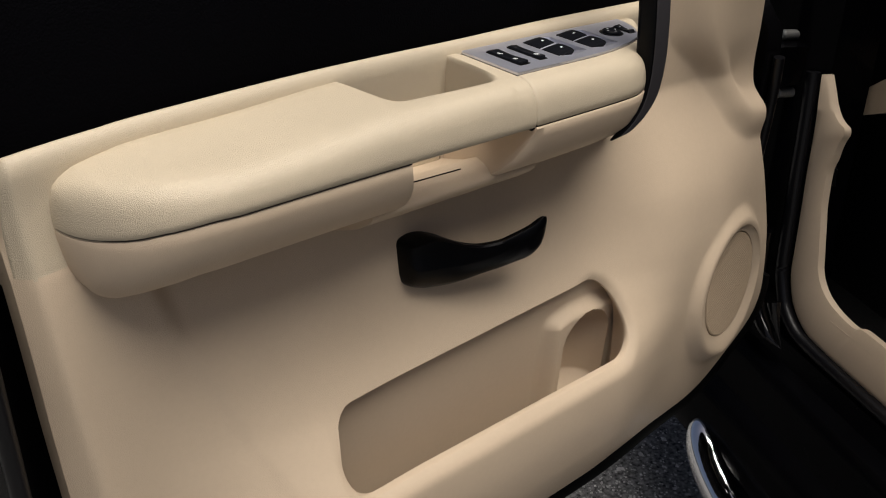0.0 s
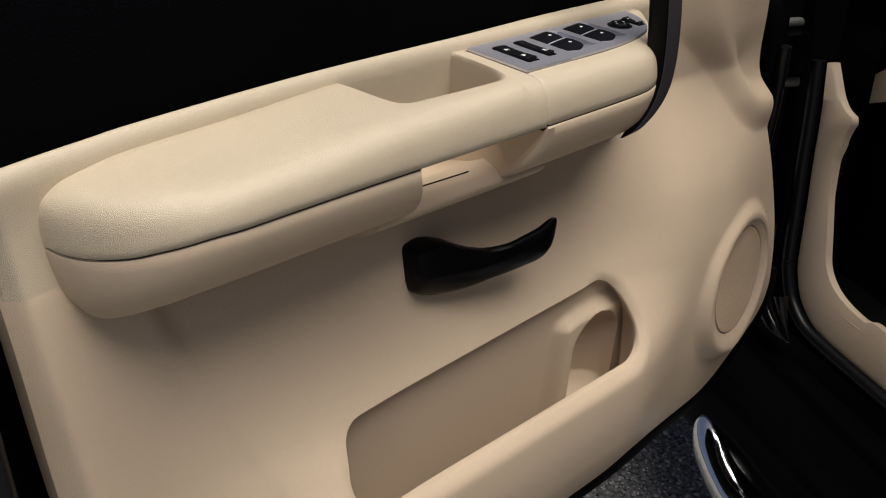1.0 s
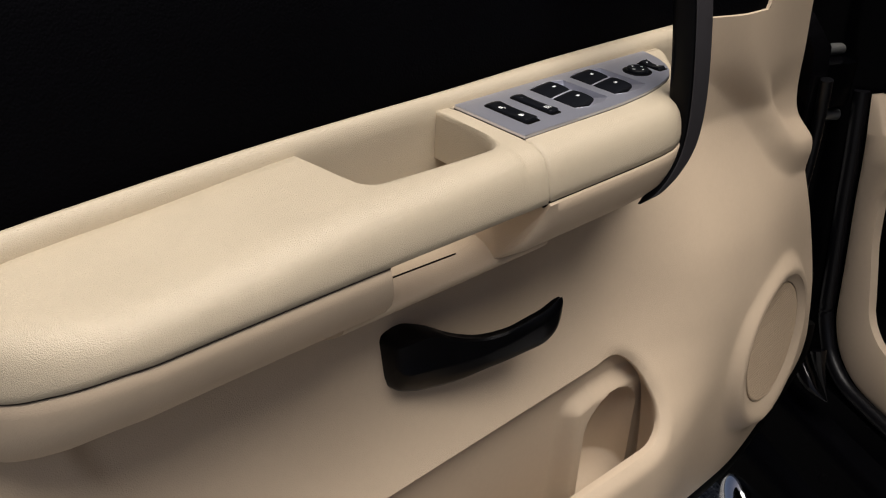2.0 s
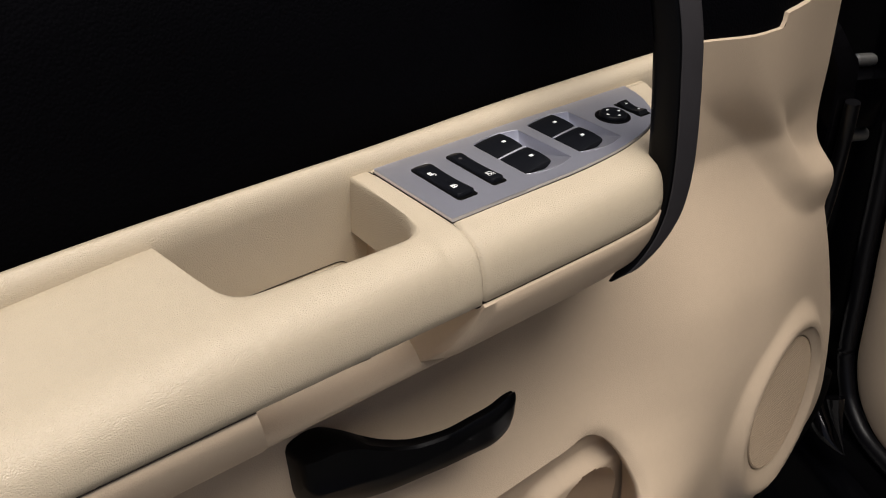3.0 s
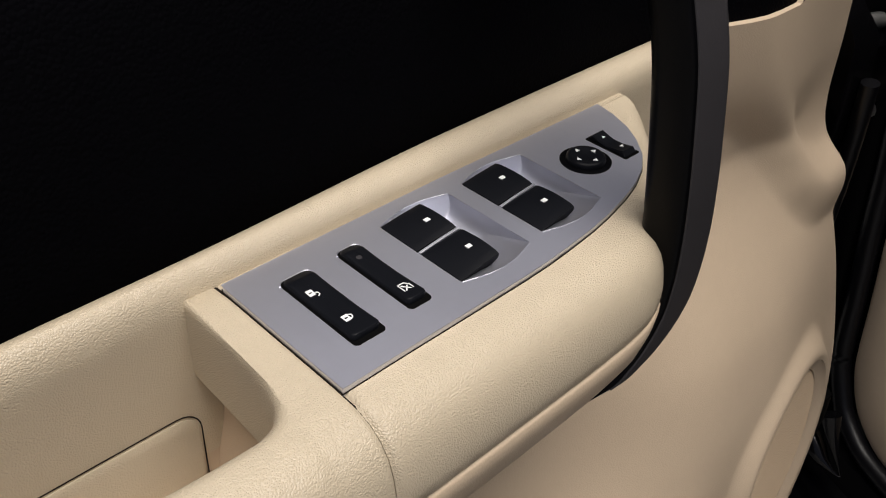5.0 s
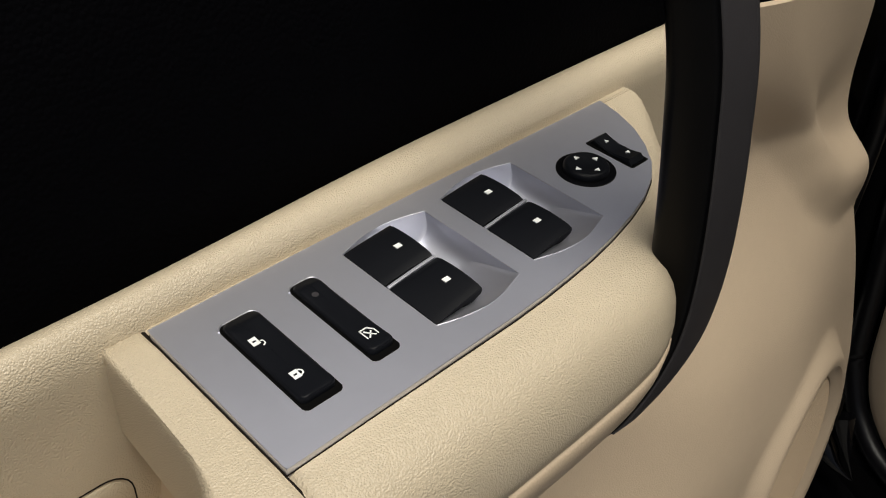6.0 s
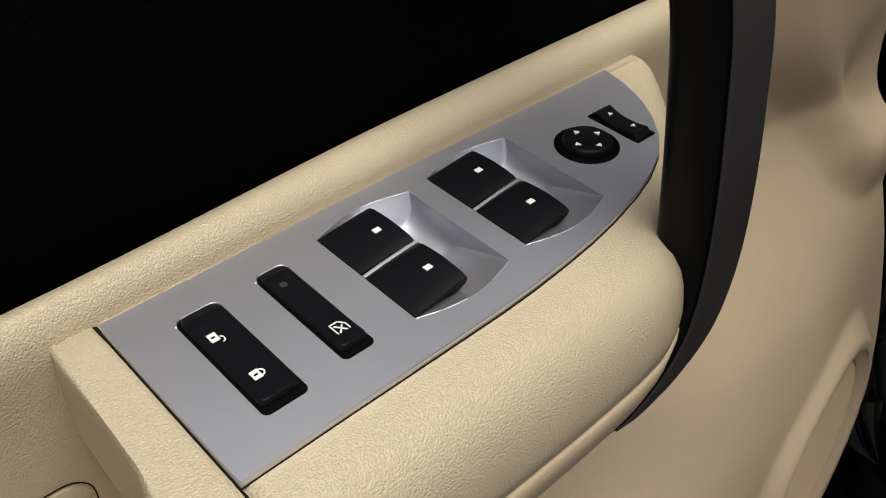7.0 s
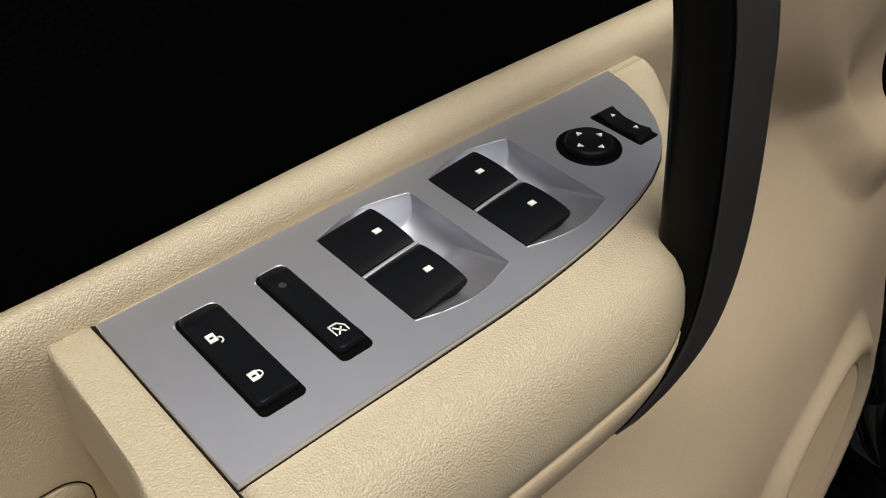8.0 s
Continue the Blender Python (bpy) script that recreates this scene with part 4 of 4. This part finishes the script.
def build_latch():
    """The inside release lever: a block by the wall that sweeps out into a blade."""
    xs = [-0.082, -0.080, -0.076, -0.068, -0.057, -0.045, -0.033, -0.02, 0.0, 0.02, 0.04, 0.056, 0.066, 0.071, 0.073]
    top = [1.0225, 1.0265, 1.0285, 1.030, 1.0315, 1.029, 1.0235, 1.0185, 1.0145, 1.0155, 1.0205, 1.027, 1.033, 1.034, 1.031]
    low = [0.990, 0.981, 0.977, 0.974, 0.972, 0.972, 0.973, 0.975, 0.979, 0.982, 0.985, 0.989, 0.996, 1.006, 1.018]
    out = [0.041, 0.035, 0.031, 0.0285, 0.026, 0.0235, 0.021, 0.018, 0.0135, 0.009, 0.005, 0.001, 0.000, 0.001, 0.004]
    thick = [0.03, 0.04, 0.045, 0.045, 0.042, 0.036, 0.028, 0.022, 0.017, 0.014, 0.013, 0.012, 0.010, 0.007, 0.003]
    fine = np.concatenate([np.linspace(-0.082, -0.076, 8), np.linspace(-0.075, 0.064, 40), np.linspace(0.066, 0.073, 8)])
    rings = []
    for x in fine:
        t, l, o, th = (float(smooth_through(xs, v, x)) for v in (top, low, out, thick))
        h = t - l
        crest = l + h * (0.50 + 0.24 * float(step(-0.06, 0.06, x)))
        rings.append([(x, o + dy * th, z) for dy, z in [(0.55, t - 0.002), (0.28, t - 0.0003), (0.15, t - 0.0020), (0.055, crest + 0.0035), (0.012, crest + 0.0014), (0.0, crest), (0.008, crest - 0.0016), (0.06, l + h * 0.35), (0.16, l + h * 0.14), (0.30, l + 0.002), (0.45, l), (0.8, l + 0.001), (1.0, l + 0.006), (1.0, t - 0.006), (0.8, t - 0.002)]])
    lever = door_part("release_lever", loft(rings), lever_black, None, "black plastic door release lever", 32)
    return lever


build_latch()


def build_shell():
    """The black painted door shell behind the trim, with its rubber seal."""
    outer = soften([(0.60, 1.315), (0.605, 1.2), (0.635, 1.05), (0.63, 0.9), (0.64, 0.74), (0.63, 0.67), (0.585, 0.590), (0.5, 0.543), (0.42, 0.516), (0.298, 0.490), (0.167, 0.466), (0.0, 0.444), (-0.2, 0.43), (-0.40, 0.43), (-0.47, 0.48), (-0.475, 0.8), (-0.485, 1.1), (-0.49, 1.30)], 2)
    rings = [[(x, y, z) for x, z in outer] for y in (0.07, 0.075, 0.185, 0.2)]
    c = np.array([0.07, 0.95])
    rings[0] = [(c[0] + (x - c[0]) * 0.985, 0.068, c[1] + (z - c[1]) * 0.985) for x, z in outer]
    rings[3] = [(c[0] + (x - c[0]) * 0.96, 0.2, c[1] + (z - c[1]) * 0.96) for x, z in outer]
    # an open tray so that the trim sits in it
    inner = [[(c[0] + (x - c[0]) * 0.955, y, c[1] + (z - c[1]) * 0.955) for x, z in outer] for y in (0.08, 0.16)]
    lean = lambda ring: [(x, y + 0.13 * float(step(1.14, 1.26, z)), z) for x, y, z in ring]
    door_part("door_shell", loft([lean(r) for r in [inner[1], inner[0]] + rings]), shell_paint, None, "black painted door shell")
    seal = resample([p for p in outer if p[1] < 1.14], 120, False)
    line = [(c[0] + (x - c[0]) * 0.972, 0.064, c[1] + (z - c[1]) * 0.972) for x, z in seal]
    door_part("door_seal", tube(line, 0.008, 10), rubber, None, "black rubber door seal", 60)


build_shell()

# ---- the cab beyond the door ----
AHEAD, INTO, CORNER = Vector((-0.40, -0.917, 0)).normalized(), Vector((0.917, -0.40, 0)).normalized(), Vector((0.738, 0.016, 0))
cab = thing("truck_cab", (1.0, -0.4, 0.4), "dark cab opening of the pickup truck with tan sill trim", "truck cab")
cab_at = Matrix.Translation(cab.location)


def cab_point(u, w, z):
    return CORNER + AHEAD * u + INTO * w + Vector((0, 0, z))


def cab_part(name, data, mat, label="", sharp=38, parent=None):
    ob = part(name, data, mat, parent or cab, label, sharp)
    if parent is None:
        ob.matrix_parent_inverse = cab_at.inverted()
    return ob


outer_path = resample(soften([(-0.059, 1.075), (-0.057, 1.058), (-0.0527, 1.0256), (-0.0411, 0.9557), (-0.0336, 0.8912), (-0.0212, 0.8165), (-0.0114, 0.7429), (-0.0063, 0.7187), (0.0101, 0.6846), (0.0315, 0.6647), (0.0596, 0.6496), (0.09, 0.6456), (0.1321, 0.6441), (0.1912, 0.6436), (0.40, 0.6436), (0.6, 0.6436)][1:], 1)[:-2], 140, False)
inner_path = resample(soften([(-0.0560, 1.0577), (-0.0374, 1.0309), (-0.0232, 1.0088), (-0.005, 0.993), (0.0192, 0.987), (0.0087, 0.959), (0.0078, 0.935), (0.003, 0.919), (0.0062, 0.8896), (0.0125, 0.8533), (0.0214, 0.8278), (0.0348, 0.7841), (0.0444, 0.7531), (0.0675, 0.7301), (0.0996, 0.7183), (0.1342, 0.7144), (0.1507, 0.7148), (0.159, 0.7223), (0.1812, 0.7226), (0.40, 0.722), (0.6, 0.722)], 1)[:-2], 140, False)


def build_cab():
    o, i = outer_path, inner_path
    rings = []
    for a, b in zip(o, i):
        m = a + (b - a) * 0.12
        k = a + (b - a) * 0.85
        rings.append([cab_point(a[0], 0.02, a[1]), cab_point(a[0], 0.003, a[1]), cab_point(*(m[0], 0.0), m[1]), cab_point(k[0], 0.004, k[1]), cab_point(b[0], 0.007, b[1]), cab_point(b[0] + 0.002, 0.018, b[1])])
    cab_part("sill_trim", loft(rings, False), plastic_dull, "tan plastic kick panel and sill trim", 50)
    # fine ribs along the sill plate
    for h in (0.672, 0.686, 0.700):
        cab_part("sill_rib", tube([cab_point(u, 0.0045, h) for u in np.linspace(0.10, 0.58, 14)], 0.0014, 6), plastic_dull)
    seal = [(a[0] - 0.010, a[1] - 0.008) if a[1] < 0.69 else (a[0] - 0.014, a[1]) for a in o]
    cab_part("opening_seal", tube([cab_point(u, -0.004, z) for u, z in seal], 0.011, 12), rubber, "black rubber opening seal", 60)
    # glossy body flange round the lower front corner of the opening
    bend = resample(soften([(-0.042, 0.82), (-0.036, 0.75), (-0.022, 0.69), (-0.004, 0.655), (0.026, 0.636), (0.050, 0.626), (0.064, 0.619)], 2)[:-3], 50, False)
    cab_part("body_flange", tube([cab_point(u, -0.045 + 0.03 * float(step(0.03, 0.10, u)), z) for u, z in bend], [0.013 * (1 - 0.96 * float(step(0.015, 0.062, u))) for u, z in bend], 14), shell_paint, "gloss black body flange", 60)
    # sill and rocker: stepped black painted steel
    prof = [(0.02, 0.64), (-0.012, 0.622), (-0.016, 0.602), (-0.020, 0.592), (-0.045, 0.584), (-0.052, 0.578), (-0.056, 0.560), (-0.058, 0.515), (-0.062, 0.503), (-0.085, 0.494), (-0.094, 0.485), (-0.098, 0.46), (-0.094, 0.40), (-0.08, 0.36), (0.02, 0.34)]
    cab_part("rocker_panel", loft([[cab_point(u, w, z) for w, z in prof] for u in np.linspace(-0.16, 1.4, 20)]), paint, "black painted rocker panel")
    pillar = [(-0.03, 0.02), (-0.05, -0.004), (-0.062, -0.02), (-0.075, -0.026), (-0.10, -0.028), (-0.12, -0.034), (-0.14, -0.05), (-0.165, -0.056), (-0.5, -0.06), (-0.5, 0.10), (-0.03, 0.10)]
    cab_part("hinge_pillar", loft([[cab_point(u - 0.25 * max(0, z - 0.72) * (0.35), w, z) for u, w in pillar] for z in (0.50, 0.55, 0.6, 0.7, 0.9, 1.1, 1.4, 1.7)]), paint, "black painted hinge pillar")
    for z in (0.80, 1.06):
        hinge = joined(loft([[cab_point(u, w, z + dz) for u, w in rounded([(-0.13, -0.09, 0.006), (-0.07, -0.09, 0.006), (-0.07, -0.02, 0.006), (-0.13, -0.02, 0.006)], 3)] for dz in (-0.03, 0.03)]), tube([cab_point(-0.10, -0.095, z - 0.045), cab_point(-0.10, -0.095, z + 0.045)], 0.009, 10))
        cab_part("door_hinge", hinge, paint, "black steel door hinge")
    # inner walls, floor and roof of the cab
    def slab(u0, u1, w0, w1, z0, z1):
        return loft([[cab_point(u, w, z) for u, w in ((u0, w0), (u1, w0), (u1, w1), (u0, w1))] for z in (z0, z1)])
    cab_part("cab_floor", slab(-0.5, 1.4, 0.03, 1.5, 0.55, 0.60), carpet, "black carpeted cab floor")
    cab_part("firewall", slab(-0.75, -0.5, 0.0, 1.5, 0.5, 1.25), carpet, "dark firewall under the dashboard")
    cab_part("far_side", slab(-0.5, 1.4, 1.5, 1.56, 0.5, 1.82), carpet, "dark far side of the cab")
    cab_part("cab_back", slab(1.4, 1.46, 0.0, 1.56, 0.5, 1.82), carpet, "dark back wall of the cab")
    cab_part("cab_roof", slab(0.02, 1.46, -0.02, 1.56, 1.80, 1.86), paint, "black cab roof")
    # plain unseen block, added so that the cab does not float
    cab_part("cab_support", slab(0.35, 1.3, 0.35, 1.45, -0.01, 0.56), carpet, "plain dark block, out of view, that stands the cab on the ground")
    # kick well: dark inner side panel behind the tan trim
    cab_part("kick_well", slab(-0.5, -0.01, 0.24, 0.27, 0.6, 1.25), carpet, "dark kick well")
    cab_part("dashboard", slab(-0.5, -0.10, 0.13, 1.5, 1.0, 1.3), black_vinyl, "dark dashboard underside")
    # lower dash trim corner in tan
    corner = rounded([(-0.0987, 0.999, 0.006), (-0.0488, 1.040, 0.03), (0.05, 1.085, 0.01), (0.07, 1.03, 0.01), (-0.0286, 0.9913, 0.03), (-0.0812, 0.9666, 0.012)], 5)
    cab_part("dash_end", loft([[cab_point(u, w, z) for u, z in corner] for w in (0.12, 0.124, 0.20)]), grille_tan, "tan lower dashboard corner")
    # bonnet release: small black loop with a pale clip
    loop = [cab_point(u, 0.02, z) for u, z in ((0.004, 0.845), (0.0008, 0.876), (-0.006, 0.9105), (-0.001, 0.9195), (0.0075, 0.9165), (0.0123, 0.8911))]
    cab_part("bonnet_release", tube(loop, 0.0028, 8), black_plastic, "black bonnet release lever", 60)
    cab_part("clip", tube([cab_point(0.009, 0.02, 0.841), cab_point(0.0135, 0.02, 0.846)], 0.0018, 6), steel, "small pale clip", 60)
    for u, z in ((-0.1066, 1.098), (-0.0872, 1.0114)):
        cab_part("bolt", tube([cab_point(u, -0.02, z), cab_point(u, -0.046, z), cab_point(u, -0.049, z)], [0.008, 0.008, 0.005], 10), steel, "dull steel hinge bolt", 40)


build_cab()


def build_side_step():
    path, rad = [], []
    for k in range(60):
        t = k / 59
        u = -0.035 + 1.3 * t**2
        bend = max(0.0, (0.13 - u) / 0.165)
        path.append(cab_point(u, -0.101 + 0.020 * bend**2, 0.352 + 0.064 * bend**1.6))
        rad.append(max(0.004, 0.041 * math.sqrt(max(0, 1 - (1 - min(1, (u + 0.035) / 0.07)) ** 2)) ** 0.8))
    side = cab_part("side_step", tube(path, rad, 24, 0.85), chrome, "polished chrome tubular side step", 60)
    rings = []
    for u in np.linspace(0.10, 0.7, 30):
        q = min(1, (u - 0.095) / 0.06) ** 0.5
        rings.append([cab_point(u, -0.085 + a * q, 0.372 + b * q) for a, b in ((-0.022, -0.006), (-0.018, 0.006), (0.0, 0.010), (0.030, 0.006), (0.032, -0.008), (0.0, -0.012))])
    part("tread_pad", loft(rings), rubber, side, "black moulded tread pad", 60)
    for u in (0.05, 0.65):
        part("bracket", tube([cab_point(u, -0.10, 0.35), cab_point(u, -0.05, 0.35), cab_point(u, 0.0, 0.37)], 0.012, 8), paint, side, "black steel bracket", 60)


build_side_step()
